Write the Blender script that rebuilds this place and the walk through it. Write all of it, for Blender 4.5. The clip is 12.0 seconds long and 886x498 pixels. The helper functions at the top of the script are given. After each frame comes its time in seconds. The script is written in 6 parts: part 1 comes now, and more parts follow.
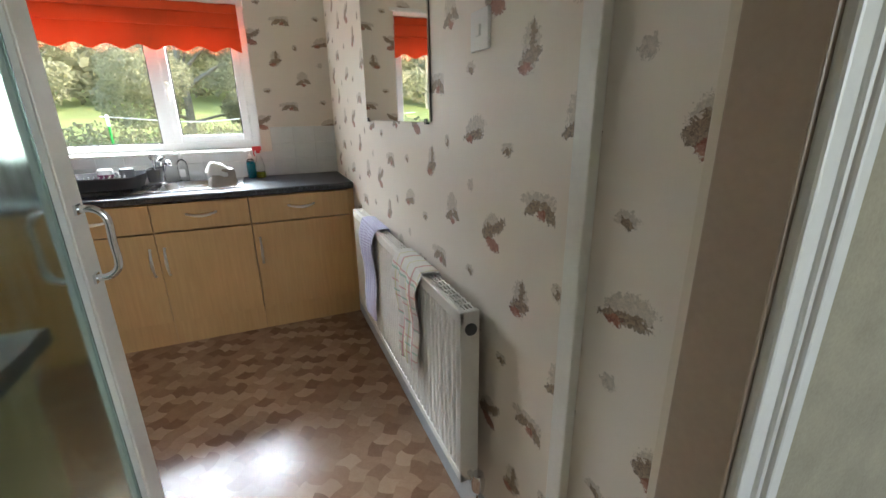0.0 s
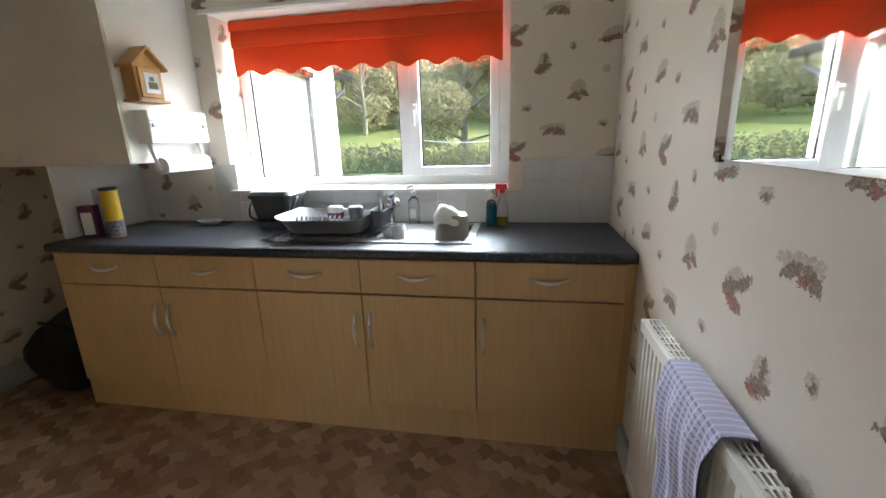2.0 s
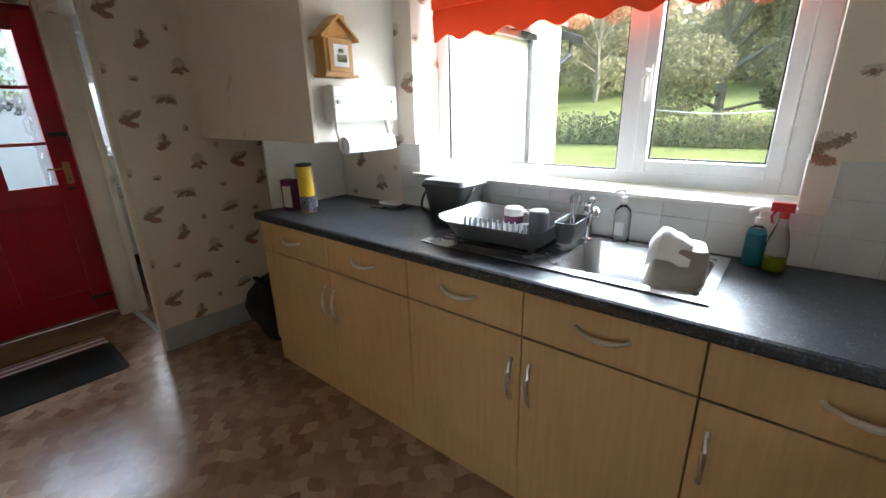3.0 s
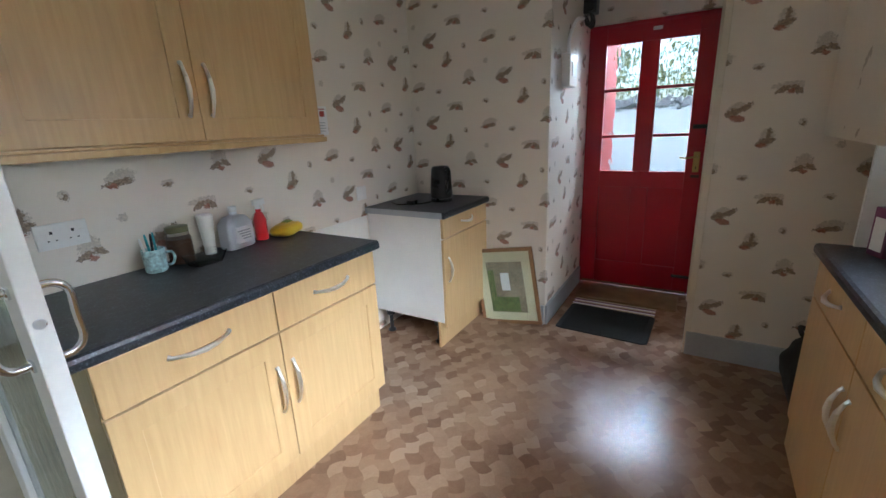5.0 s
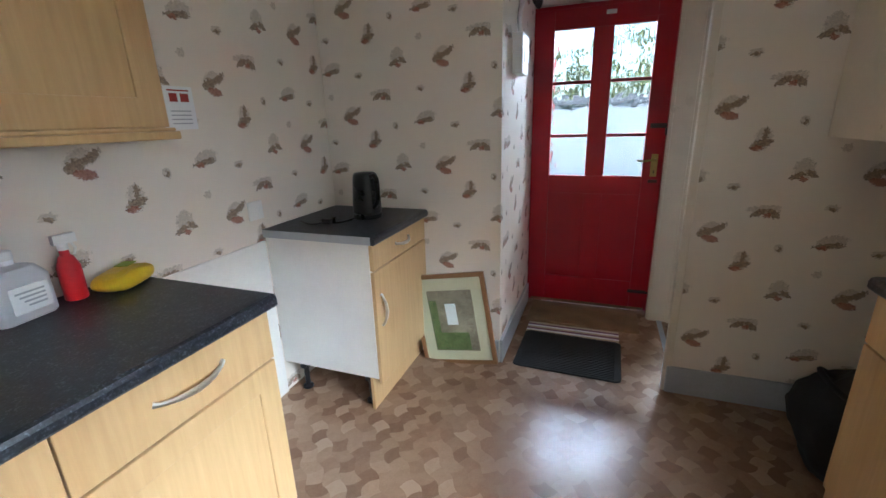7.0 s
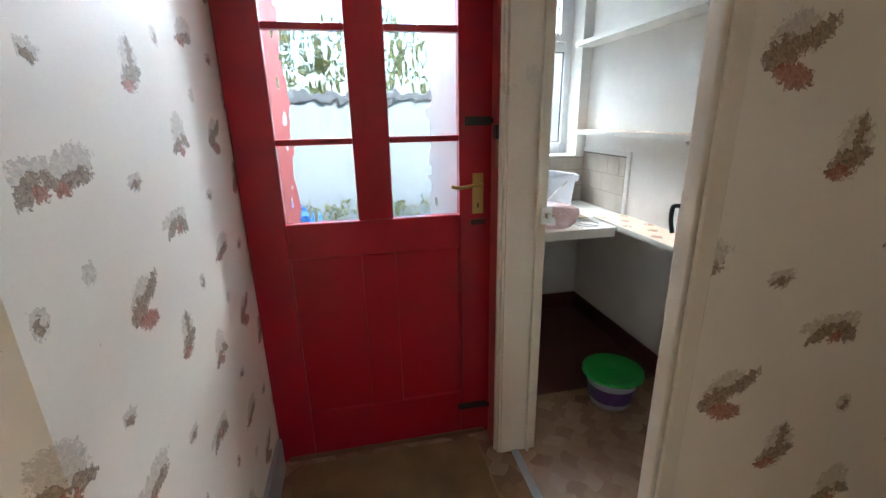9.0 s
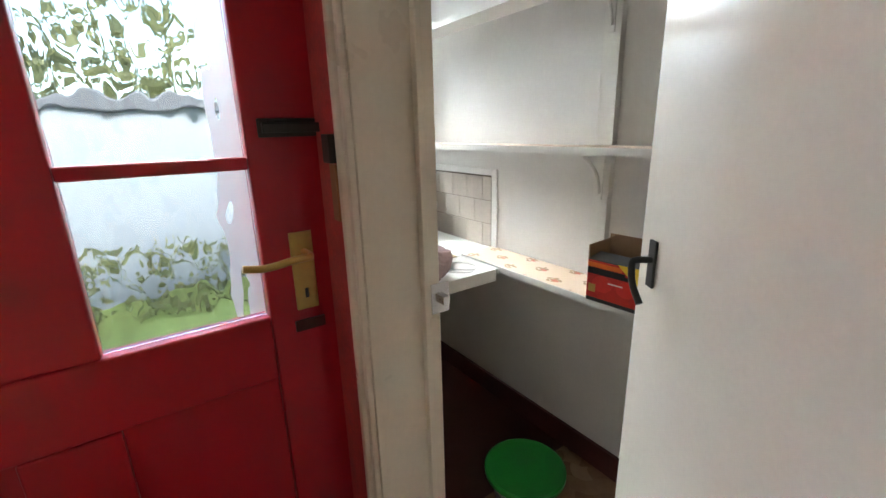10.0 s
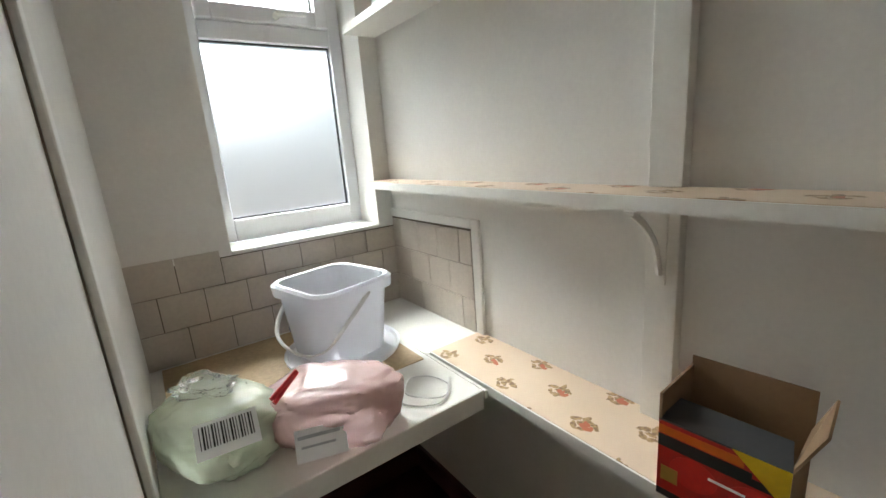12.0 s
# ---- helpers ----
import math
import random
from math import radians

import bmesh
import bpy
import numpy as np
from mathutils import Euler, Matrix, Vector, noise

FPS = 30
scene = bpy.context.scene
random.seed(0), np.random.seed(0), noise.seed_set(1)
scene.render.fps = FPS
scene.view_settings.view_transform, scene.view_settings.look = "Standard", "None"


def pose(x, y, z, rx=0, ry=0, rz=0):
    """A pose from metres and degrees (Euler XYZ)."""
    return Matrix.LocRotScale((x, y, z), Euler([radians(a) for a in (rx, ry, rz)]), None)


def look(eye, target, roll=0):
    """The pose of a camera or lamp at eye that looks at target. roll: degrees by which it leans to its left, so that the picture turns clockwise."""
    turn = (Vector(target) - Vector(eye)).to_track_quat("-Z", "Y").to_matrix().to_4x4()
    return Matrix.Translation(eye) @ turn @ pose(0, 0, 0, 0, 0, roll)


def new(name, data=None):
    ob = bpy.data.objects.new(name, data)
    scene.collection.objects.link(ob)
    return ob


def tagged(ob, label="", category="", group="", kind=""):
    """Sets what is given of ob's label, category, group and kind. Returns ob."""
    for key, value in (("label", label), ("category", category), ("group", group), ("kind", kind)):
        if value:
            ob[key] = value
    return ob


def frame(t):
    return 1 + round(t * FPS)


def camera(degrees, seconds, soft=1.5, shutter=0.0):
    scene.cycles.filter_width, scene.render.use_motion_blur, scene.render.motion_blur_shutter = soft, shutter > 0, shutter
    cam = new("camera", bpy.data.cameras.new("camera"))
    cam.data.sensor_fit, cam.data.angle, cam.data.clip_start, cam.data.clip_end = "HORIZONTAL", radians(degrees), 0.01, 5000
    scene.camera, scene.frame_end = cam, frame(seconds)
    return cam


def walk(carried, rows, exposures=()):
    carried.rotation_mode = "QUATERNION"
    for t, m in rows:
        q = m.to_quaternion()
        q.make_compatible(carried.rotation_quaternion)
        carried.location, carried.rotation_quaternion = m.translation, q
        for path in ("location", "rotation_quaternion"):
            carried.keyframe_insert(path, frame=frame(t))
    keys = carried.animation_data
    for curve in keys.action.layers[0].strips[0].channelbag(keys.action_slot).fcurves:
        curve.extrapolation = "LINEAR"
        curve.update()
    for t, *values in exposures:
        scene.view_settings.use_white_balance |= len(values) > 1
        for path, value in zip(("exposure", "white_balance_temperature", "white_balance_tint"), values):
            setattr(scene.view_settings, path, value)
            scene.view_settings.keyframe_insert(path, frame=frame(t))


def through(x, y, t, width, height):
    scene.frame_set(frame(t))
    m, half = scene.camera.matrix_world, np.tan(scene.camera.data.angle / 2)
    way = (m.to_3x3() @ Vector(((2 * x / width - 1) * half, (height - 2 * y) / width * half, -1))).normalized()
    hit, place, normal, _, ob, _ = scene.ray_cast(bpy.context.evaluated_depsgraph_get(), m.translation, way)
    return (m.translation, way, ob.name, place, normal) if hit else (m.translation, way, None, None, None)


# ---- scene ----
cam = camera(92.8, 12.0)
PATH = [
    (0, (-0.505, -3.276, 1.304), (0.222, -1.517, 0.692), -0.9),
    (0.5, (-0.448, -3.066, 1.302), (-0.105, -1.187, 0.709), -1.0),
    (1, (-0.431, -2.818, 1.318), (-0.409, -0.9, 0.751), -1.5),
    (1.5, (-0.411, -2.525, 1.34), (-0.619, -0.606, 0.814), -2.0),
    (2, (-0.446, -2.215, 1.344), (-0.803, -0.315, 0.832), -1.8),
    (2.5, (-0.496, -1.918, 1.342), (-1.225, -0.14, 0.79), -1.7),
    (3, (-0.547, -1.666, 1.394), (-1.756, -0.201, 0.769), -1.4),
    (3.2, (-0.589, -1.587, 1.361), (-1.97, -0.274, 0.753), -1.4),
    (4.8, (-0.701, -1.022, 1.368), (-2.438, -1.828, 0.79), -2.5),
    (5, (-0.682, -1.009, 1.391), (-2.317, -2.015, 0.83), -2.7),
    (5.5, (-0.649, -0.977, 1.396), (-2.102, -2.254, 0.888), -3.7),
    (6, (-0.723, -1.043, 1.403), (-2.199, -2.277, 0.858), -3.3),
    (6.5, (-0.924, -1.21, 1.372), (-2.576, -2.188, 0.812), -2.5),
    (7, (-1.215, -1.366, 1.372), (-3.006, -2.041, 0.791), -1.8),
    (7.2, (-1.376, -1.41, 1.344), (-3.204, -1.973, 0.761), -2.0),
    (8.8, (-2.705, -1.475, 1.29), (-4.605, -1.239, 0.714), -2.2),
    (9, (-2.866, -1.461, 1.311), (-4.742, -1.092, 0.722), -1.2),
    (9.2, (-3.038, -1.423, 1.297), (-4.887, -0.923, 0.72), -1.1),
    (9.5, (-3.282, -1.385, 1.292), (-5.047, -0.632, 0.727), -1.2),
    (10, (-3.582, -1.25, 1.292), (-5.162, -0.151, 0.748), -1.5),
    (10.5, (-3.79, -1.084, 1.284), (-5.17, 0.242, 0.702), -1.5),
    (11, (-3.939, -0.945, 1.318), (-5.275, 0.407, 0.697), -1.9),
    (11.5, (-4.038, -0.779, 1.326), (-5.537, 0.423, 0.771), -3.7),
    (12, (-4.057, -0.755, 1.326), (-5.652, 0.36, 0.861), -4.5),
]
# the clip's camera opens up and closes down as it turns from and to the windows
EXPOSURES = [(0, 3.0, 6250, 10), (1.0, 2.9, 6250, 10), (1.6, 2.65, 6200, 10), (2.5, 2.55, 6100, 10), (3.2, 2.65, 6100, 10), (4.8, 2.95, 5700, 10), (5.5, 3.0, 5600, 10), (6.5, 3.05, 5600, 10), (7.2, 3.2, 5600, 10),
             (8.8, 3.3, 6000, 9), (9.5, 3.3, 6250, 10), (10.5, 3.15, 6700, 11), (11.1, 3.05, 6800, 10), (12, 2.7, 6900, 10)]
walk(cam, [(t, look(eye, target, roll)) for t, eye, target, roll in PATH], EXPOSURES)

# ---- world and light ----
world = bpy.data.worlds.new("sky")
scene.world = world
world.use_nodes = True
wn, wl = world.node_tree.nodes, world.node_tree.links
sky = wn.new("ShaderNodeTexSky")
sky.sky_type, sky.sun_disc = "NISHITA", False
sky.sun_elevation, sky.sun_rotation = radians(38), radians(70)
sky.dust_density, sky.air_density, sky.ozone_density = 4.0, 1.0, 0.5
wn["Background"].inputs["Strength"].default_value = 0.15
wl.new(sky.outputs[0], wn["Background"].inputs["Color"])
sun = new("sun", bpy.data.lights.new("sun", "SUN"))
sun.data.energy, sun.data.angle, sun.data.color = 1.2, radians(15), (1, 0.95, 0.88)
sun.matrix_world = look((9.4, 3.4, 7.8), (0, 0, 0))


def window_light(name, eye, target, w, h, watts):
    ob = new(name, bpy.data.lights.new(name, "AREA"))
    ob.data.shape, ob.data.size, ob.data.size_y, ob.data.energy = "RECTANGLE", w, h, watts
    ob.data.color = (0.87, 0.95, 1.0)
    ob.matrix_world = look(eye, target)
    return ob


window_light("sky_light_kitchen", (-0.9, 3.4, 3.5), (-1.5, -1.2, 0.75), 4.2, 1.6, 190)
window_light("sky_light_pantry", (-6.7, -0.3, 2.5), (-5.2, -0.3, 1.0), 1.0, 1.0, 36)
window_light("sky_light_lobby", (-5.2, -1.45, 2.6), (-3.9, -1.45, 0.9), 0.9, 0.8, 56)
# fill light added to brighten the hall, at an unseen opening
window_light("hall_fill_light", (0.55, -5.25, 1.5), (-0.4, -2.5, 1.2), 0.85, 1.1, 2.2)


# ---- materials ----
def link_in(nt, sock, v):
    if isinstance(v, bpy.types.NodeSocket):
        nt.links.new(v, sock)
    else:
        sock.default_value = v


def mth(nt, op, a, b=0.0):
    n = nt.nodes.new("ShaderNodeMath")
    n.operation = op
    link_in(nt, n.inputs[0], a)
    link_in(nt, n.inputs[1], b)
    return n.outputs[0]


def vmth(nt, op, a, b):
    n = nt.nodes.new("ShaderNodeVectorMath")
    n.operation = op
    link_in(nt, n.inputs[0], a)
    link_in(nt, n.inputs[1], b)
    return n.outputs[0]


def xyz(nt, x, y, z=0.0):
    n = nt.nodes.new("ShaderNodeCombineXYZ")
    for i, v in enumerate((x, y, z)):
        link_in(nt, n.inputs[i], v)
    return n.outputs[0]


def split(nt, v):
    n = nt.nodes.new("ShaderNodeSeparateXYZ")
    nt.links.new(v, n.inputs[0])
    return n.outputs


def ramp(nt, fac, stops):
    n = nt.nodes.new("ShaderNodeValToRGB")
    e = n.color_ramp.elements
    while len(e) < len(stops):
        e.new(0.5)
    for el, (p, c) in zip(e, stops):
        el.position, el.color = p, (c[0], c[1], c[2], 1)
    nt.links.new(fac, n.inputs[0])
    return n.outputs[0]


def mixc(nt, fac, a, b):
    n = nt.nodes.new("ShaderNodeMix")
    n.data_type = "RGBA"
    link_in(nt, n.inputs[0], fac)
    link_in(nt, n.inputs[6], a if isinstance(a, bpy.types.NodeSocket) else (*a, 1))
    link_in(nt, n.inputs[7], b if isinstance(b, bpy.types.NodeSocket) else (*b, 1))
    return n.outputs[2]


def nz(nt, vec, scale, detail=3.0, rough=0.55):
    n = nt.nodes.new("ShaderNodeTexNoise")
    nt.links.new(vec, n.inputs["Vector"])
    n.inputs["Scale"].default_value, n.inputs["Detail"].default_value, n.inputs["Roughness"].default_value = scale, detail, rough
    return n.outputs["Fac"], n.outputs["Color"]


def place(nt):
    return nt.nodes.new("ShaderNodeNewGeometry").outputs["Position"]


def bump(nt, b, height, strength, dist=0.002):
    n = nt.nodes.new("ShaderNodeBump")
    n.inputs["Strength"].default_value, n.inputs["Distance"].default_value = strength, dist
    nt.links.new(height, n.inputs["Height"])
    nt.links.new(n.outputs[0], b.inputs["Normal"])


def fresh(name, rough=0.5, metal=0.0):
    m = bpy.data.materials.new(name)
    m.use_nodes = True
    b = m.node_tree.nodes["Principled BSDF"]
    b.inputs["Roughness"].default_value, b.inputs["Metallic"].default_value = rough, metal
    return m, m.node_tree, b


def mat(name, color, rough=0.5, metal=0.0, var=0.12, scale=6.0, fine=90.0, relief=0.15, stretch=(1, 1, 1)):
    """A surface whose colour drifts at two scales, with fine relief and uneven gloss."""
    m, nt, b = fresh(name, rough, metal)
    p = vmth(nt, "MULTIPLY", place(nt), stretch)
    big, _ = nz(nt, p, scale, 4)
    small, _ = nz(nt, p, fine, 3)
    f = mth(nt, "ADD", mth(nt, "MULTIPLY", big, 0.6), mth(nt, "MULTIPLY", small, 0.4))
    lo, hi = [c * (1 - var) for c in color], [min(1, c * (1 + var)) for c in color]
    nt.links.new(ramp(nt, f, [(0.3, lo), (0.7, hi)]), b.inputs["Base Color"])
    nt.links.new(mth(nt, "ADD", mth(nt, "MULTIPLY", big, 0.16), rough - 0.08), b.inputs["Roughness"])
    bump(nt, b, small, relief, 0.001)
    return m


def blobs(nt, uv, rows):
    """How deep a place lies in the nearest of several turned ellipses (x, y, half width, half height, turn)."""
    best = None
    for x, y, w, h, a in rows:
        n = nt.nodes.new("ShaderNodeMapping")
        n.vector_type = "TEXTURE"
        n.inputs["Location"].default_value = (x, y, 0)
        n.inputs["Rotation"].default_value = (0, 0, radians(a))
        n.inputs["Scale"].default_value = (w, h, 1)
        nt.links.new(uv, n.inputs["Vector"])
        ln = nt.nodes.new("ShaderNodeVectorMath")
        ln.operation = "LENGTH"
        nt.links.new(n.outputs[0], ln.inputs[0])
        best = ln.outputs["Value"] if best is None else mth(nt, "MINIMUM", best, ln.outputs["Value"])
    return best


def cell(nt, p, start, span, drop):
    """Local place within a repeat whose columns step down by drop."""
    out = []
    a = mth(nt, "DIVIDE", mth(nt, "SUBTRACT", p[0], start[0]), span[0])
    col = mth(nt, "FLOOR", a)
    b = mth(nt, "DIVIDE", mth(nt, "ADD", mth(nt, "SUBTRACT", p[1], start[1]), mth(nt, "MULTIPLY", col, drop)), span[1])
    for f, s0, w in ((a, start[0], span[0]), (b, start[1], span[1])):
        out.append(mth(nt, "ADD", mth(nt, "MULTIPLY", mth(nt, "FRACT", f), w), s0))
    return out


def wallpaper(name, sign, u0, v0):
    """Flower sprays in a half-drop repeat; sign: which way the roll runs along the wall, u0, v0: where a spray sits."""
    m, nt, b = fresh(name, 0.55)
    s = split(nt, place(nt))
    u = mth(nt, "SUBTRACT", mth(nt, "MULTIPLY", mth(nt, "ADD", s[0], s[1]), sign), u0)
    v = mth(nt, "SUBTRACT", s[2], v0)
    flat = xyz(nt, u, v)
    _, rag = nz(nt, flat, 85, 2)
    _, wob = nz(nt, flat, 26, 3)
    lu, lv = cell(nt, (u, v), (-0.3, -0.225), (0.547, 0.535), 0.2675)
    loc = xyz(nt, lu, lv)
    _, jig = nz(nt, loc, 90, 3, 0.7)
    loc = vmth(nt, "ADD", loc, vmth(nt, "MULTIPLY", vmth(nt, "SUBTRACT", jig, (0.5, 0.5, 0.5)), (0.036, 0.03, 0)))
    fine, _ = nz(nt, loc, 150, 2)
    pale = [(-0.01, 0.016, 0.034, 0.02, 30), (0.137, -0.128, 0.024, 0.036, 0), (0.19, 0.108, 0.05, 0.016, 0), (-0.25, 0.015, 0.028, 0.034, -10), (-0.1, 0.248, 0.042, 0.02, 12), (-0.125, 0.1, 0.014, 0.012, 0),
            (0.06, 0.205, 0.02, 0.012, 0), (-0.28, 0.205, 0.013, 0.016, 0), (-0.126, -0.145, 0.02, 0.012, 0)]
    brown = [(-0.024, -0.006, 0.026, 0.017, 25), (0.026, 0.016, 0.03, 0.013, 35), (0.13, -0.15, 0.034, 0.014, 20), (0.142, -0.118, 0.009, 0.028, -5), (0.168, 0.092, 0.028, 0.011, 28), (0.222, 0.09, 0.026, 0.012, -32),
             (-0.268, -0.012, 0.026, 0.01, 25), (-0.222, -0.006, 0.02, 0.01, -28), (-0.11, 0.228, 0.046, 0.011, 8), (0.06, 0.2, 0.013, 0.006, 10), (-0.126, -0.15, 0.012, 0.006, -10), (-0.28, 0.2, 0.007, 0.01, 0)]
    red = [(0.002, -0.034, 0.026, 0.013, -8), (0.118, -0.168, 0.018, 0.01, 0), (0.2, 0.082, 0.013, 0.009, 0), (-0.246, -0.026, 0.013, 0.008, 0), (-0.13, 0.218, 0.014, 0.008, 0)]
    col = mixc(nt, nz(nt, flat, 1.6, 3)[0], (0.74, 0.66, 0.565), (0.83, 0.76, 0.675))
    for rows, ink, weight, lo in ((pale, ((0.33, 0.28, 0.22), (0.6, 0.51, 0.41)), 0.65, 0.58), (brown, ((0.12, 0.078, 0.047), (0.36, 0.25, 0.155)), 0.88, 0.56), (red, ((0.22, 0.06, 0.035), (0.46, 0.2, 0.125)), 0.9, 0.58)):
        d = mth(nt, "ADD", blobs(nt, loc, rows), mth(nt, "MULTIPLY", mth(nt, "ADD", fine, -0.5), 1.35))
        mask = ramp(nt, mth(nt, "MULTIPLY", d, 0.5), [(lo, (weight,) * 3), (lo + 0.08, (0, 0, 0))])
        col = mixc(nt, mask, col, ramp(nt, fine, [(0.36, ink[0]), (0.64, ink[1])]))
    nt.links.new(col, b.inputs["Base Color"])
    lines = mth(nt, "LESS_THAN", mth(nt, "FRACT", mth(nt, "ADD", mth(nt, "DIVIDE", v, 0.052), mth(nt, "MULTIPLY", split(nt, wob)[0], 0.15))), 0.07)
    bump(nt, b, mth(nt, "ADD", mth(nt, "MULTIPLY", lines, -0.6), mth(nt, "MULTIPLY", split(nt, rag)[0], 0.5)), 0.35, 0.001)
    return m


def vinyl():
    """Cork-look pieces with curved edges, laid on the diagonal."""
    m, nt, b = fresh("cork_pattern_vinyl", 0.3)
    p = place(nt)
    s = split(nt, p)
    k = 0.7071 / 0.066
    a = mth(nt, "MULTIPLY", mth(nt, "ADD", s[0], s[1]), k)
    c = mth(nt, "MULTIPLY", mth(nt, "SUBTRACT", s[1], s[0]), k)
    w = split(nt, nz(nt, p, 9, 2)[1])
    a2 = mth(nt, "ADD", mth(nt, "ADD", a, mth(nt, "MULTIPLY", mth(nt, "SINE", mth(nt, "MULTIPLY", c, math.pi)), 0.13)), mth(nt, "MULTIPLY", w[0], 0.3))
    c2 = mth(nt, "ADD", mth(nt, "ADD", c, mth(nt, "MULTIPLY", mth(nt, "SINE", mth(nt, "MULTIPLY", a, math.pi)), 0.13)), mth(nt, "MULTIPLY", w[1], 0.3))
    row = mth(nt, "FLOOR", c2)
    a3 = mth(nt, "ADD", a2, mth(nt, "MULTIPLY", row, 0.5))
    wn2 = nt.nodes.new("ShaderNodeTexWhiteNoise")
    wn2.noise_dimensions = "2D"
    nt.links.new(xyz(nt, mth(nt, "FLOOR", a3), row), wn2.inputs["Vector"])
    tone = split(nt, wn2.outputs["Color"])
    alt = mth(nt, "FLOORED_MODULO", mth(nt, "FLOOR", a3), 2.0)
    g, _ = nz(nt, p, 120, 3)
    bigp, _ = nz(nt, p, 2.2, 3)
    mid, _ = nz(nt, p, 30, 2)
    f = mth(nt, "ADD", mth(nt, "ADD", mth(nt, "MULTIPLY", tone[0], 0.46), mth(nt, "MULTIPLY", alt, 0.16)), mth(nt, "ADD", mth(nt, "MULTIPLY", g, 0.16), mth(nt, "ADD", mth(nt, "MULTIPLY", mid, 0.22), mth(nt, "MULTIPLY", bigp, 0.2))))
    col = ramp(nt, f, [(0.2, (0.175, 0.097, 0.058)), (0.45, (0.25, 0.147, 0.09)), (0.68, (0.325, 0.205, 0.13)), (0.9, (0.4, 0.27, 0.18))])
    nt.links.new(col, b.inputs["Base Color"])
    nt.links.new(mth(nt, "ADD", mth(nt, "MULTIPLY", bigp, 0.2), 0.12), b.inputs["Roughness"])
    edge = mth(nt, "ABSOLUTE", mth(nt, "ADD", mth(nt, "FRACT", a3), -0.5))
    bump(nt, b, mth(nt, "ADD", mth(nt, "MULTIPLY", edge, 0.5), mth(nt, "ADD", bigp, mth(nt, "MULTIPLY", tone[1], 0.4))), 0.09, 0.002)
    return m


def speckled_laminate():
    m, nt, b = fresh("dark_speckled_laminate", 0.33)
    p = place(nt)
    n1, _ = nz(nt, p, 160, 3)
    n2, _ = nz(nt, p, 38, 4)
    f = mth(nt, "ADD", mth(nt, "MULTIPLY", n1, 0.65), mth(nt, "MULTIPLY", n2, 0.35))
    nt.links.new(ramp(nt, f, [(0.4, (0.012, 0.014, 0.018)), (0.55, (0.03, 0.034, 0.042)), (0.64, (0.1, 0.115, 0.14))]), b.inputs["Base Color"])
    bump(nt, b, n1, 0.12, 0.001)
    return m


def beech():
    m, nt, b = fresh("beech_laminate", 0.36)
    p = vmth(nt, "MULTIPLY", place(nt), (60, 60, 3.5))
    n1, _ = nz(nt, p, 1.0, 4, 0.6)
    n2, _ = nz(nt, place(nt), 2.0, 2)
    f = mth(nt, "ADD", mth(nt, "MULTIPLY", n1, 0.6), mth(nt, "MULTIPLY", n2, 0.4))
    nt.links.new(ramp(nt, f, [(0.3, (0.5, 0.31, 0.135)), (0.7, (0.63, 0.42, 0.2))]), b.inputs["Base Color"])
    bump(nt, b, n1, 0.06, 0.001)
    return m


def glass(name, color=(0.95, 0.98, 0.97), rough=0.0, wave=0.0, scale=30.0, stretch=(1, 1, 1)):
    m, nt, b = fresh(name, rough)
    b.inputs["Base Color"].default_value = (*color, 1)
    b.inputs["Transmission Weight"].default_value, b.inputs["IOR"].default_value = 1.0, 1.45
    if wave:
        n, _ = nz(nt, vmth(nt, "MULTIPLY", place(nt), stretch), scale, 1)
        bump(nt, b, n, wave, 0.02)
    return m


def milky(name, color, rough, through):
    m = glass(name, color, rough)
    m.node_tree.nodes["Principled BSDF"].inputs["Transmission Weight"].default_value = through
    return m


def flower_paper():
    """Small bunches of brown leaves and red fruit on a woven beige ground."""
    m, nt, b = fresh("flowered_shelf_paper", 0.4)
    p = place(nt)
    s = split(nt, p)
    lu, lv = cell(nt, (s[0], s[1]), (-0.06, -0.055), (0.105, 0.125), 0.058)
    loc = xyz(nt, lu, lv)
    _, jig = nz(nt, p, 60, 2)
    loc = vmth(nt, "ADD", loc, vmth(nt, "MULTIPLY", vmth(nt, "SUBTRACT", jig, (0.5, 0.5, 0.5)), (0.02, 0.02, 0)))
    leaf = blobs(nt, loc, [(-0.018, 0.006, 0.014, 0.007, 30), (0.0, 0.016, 0.007, 0.015, 10), (0.018, 0.01, 0.015, 0.007, -20), (-0.01, -0.013, 0.014, 0.006, -40), (0.01, -0.013, 0.013, 0.007, 40), (0, 0, 0.01, 0.008, 0)])
    fruit = blobs(nt, loc, [(0.006, 0.0, 0.009, 0.009, 0), (0.018, -0.006, 0.009, 0.009, 0)])
    base = mixc(nt, nz(nt, p, 4, 3)[0], (0.66, 0.5, 0.36), (0.74, 0.6, 0.46))
    col = mixc(nt, ramp(nt, leaf, [(0.85, (0.9, 0.9, 0.9)), (1.05, (0, 0, 0))]), base, ramp(nt, nz(nt, p, 130, 2)[0], [(0.4, (0.2, 0.1, 0.035)), (0.6, (0.42, 0.26, 0.1))]))
    redder = mth(nt, "MULTIPLY", ramp(nt, fruit, [(0.9, (1, 1, 1)), (1.1, (0, 0, 0))]), mth(nt, "GREATER_THAN", nz(nt, p, 7, 0)[0], 0.5))
    nt.links.new(mixc(nt, redder, col, (0.5, 0.13, 0.06)), b.inputs["Base Color"])
    bump(nt, b, nz(nt, vmth(nt, "MULTIPLY", p, (1, 1, 0)), 320, 1)[0], 0.25, 0.001)
    return m


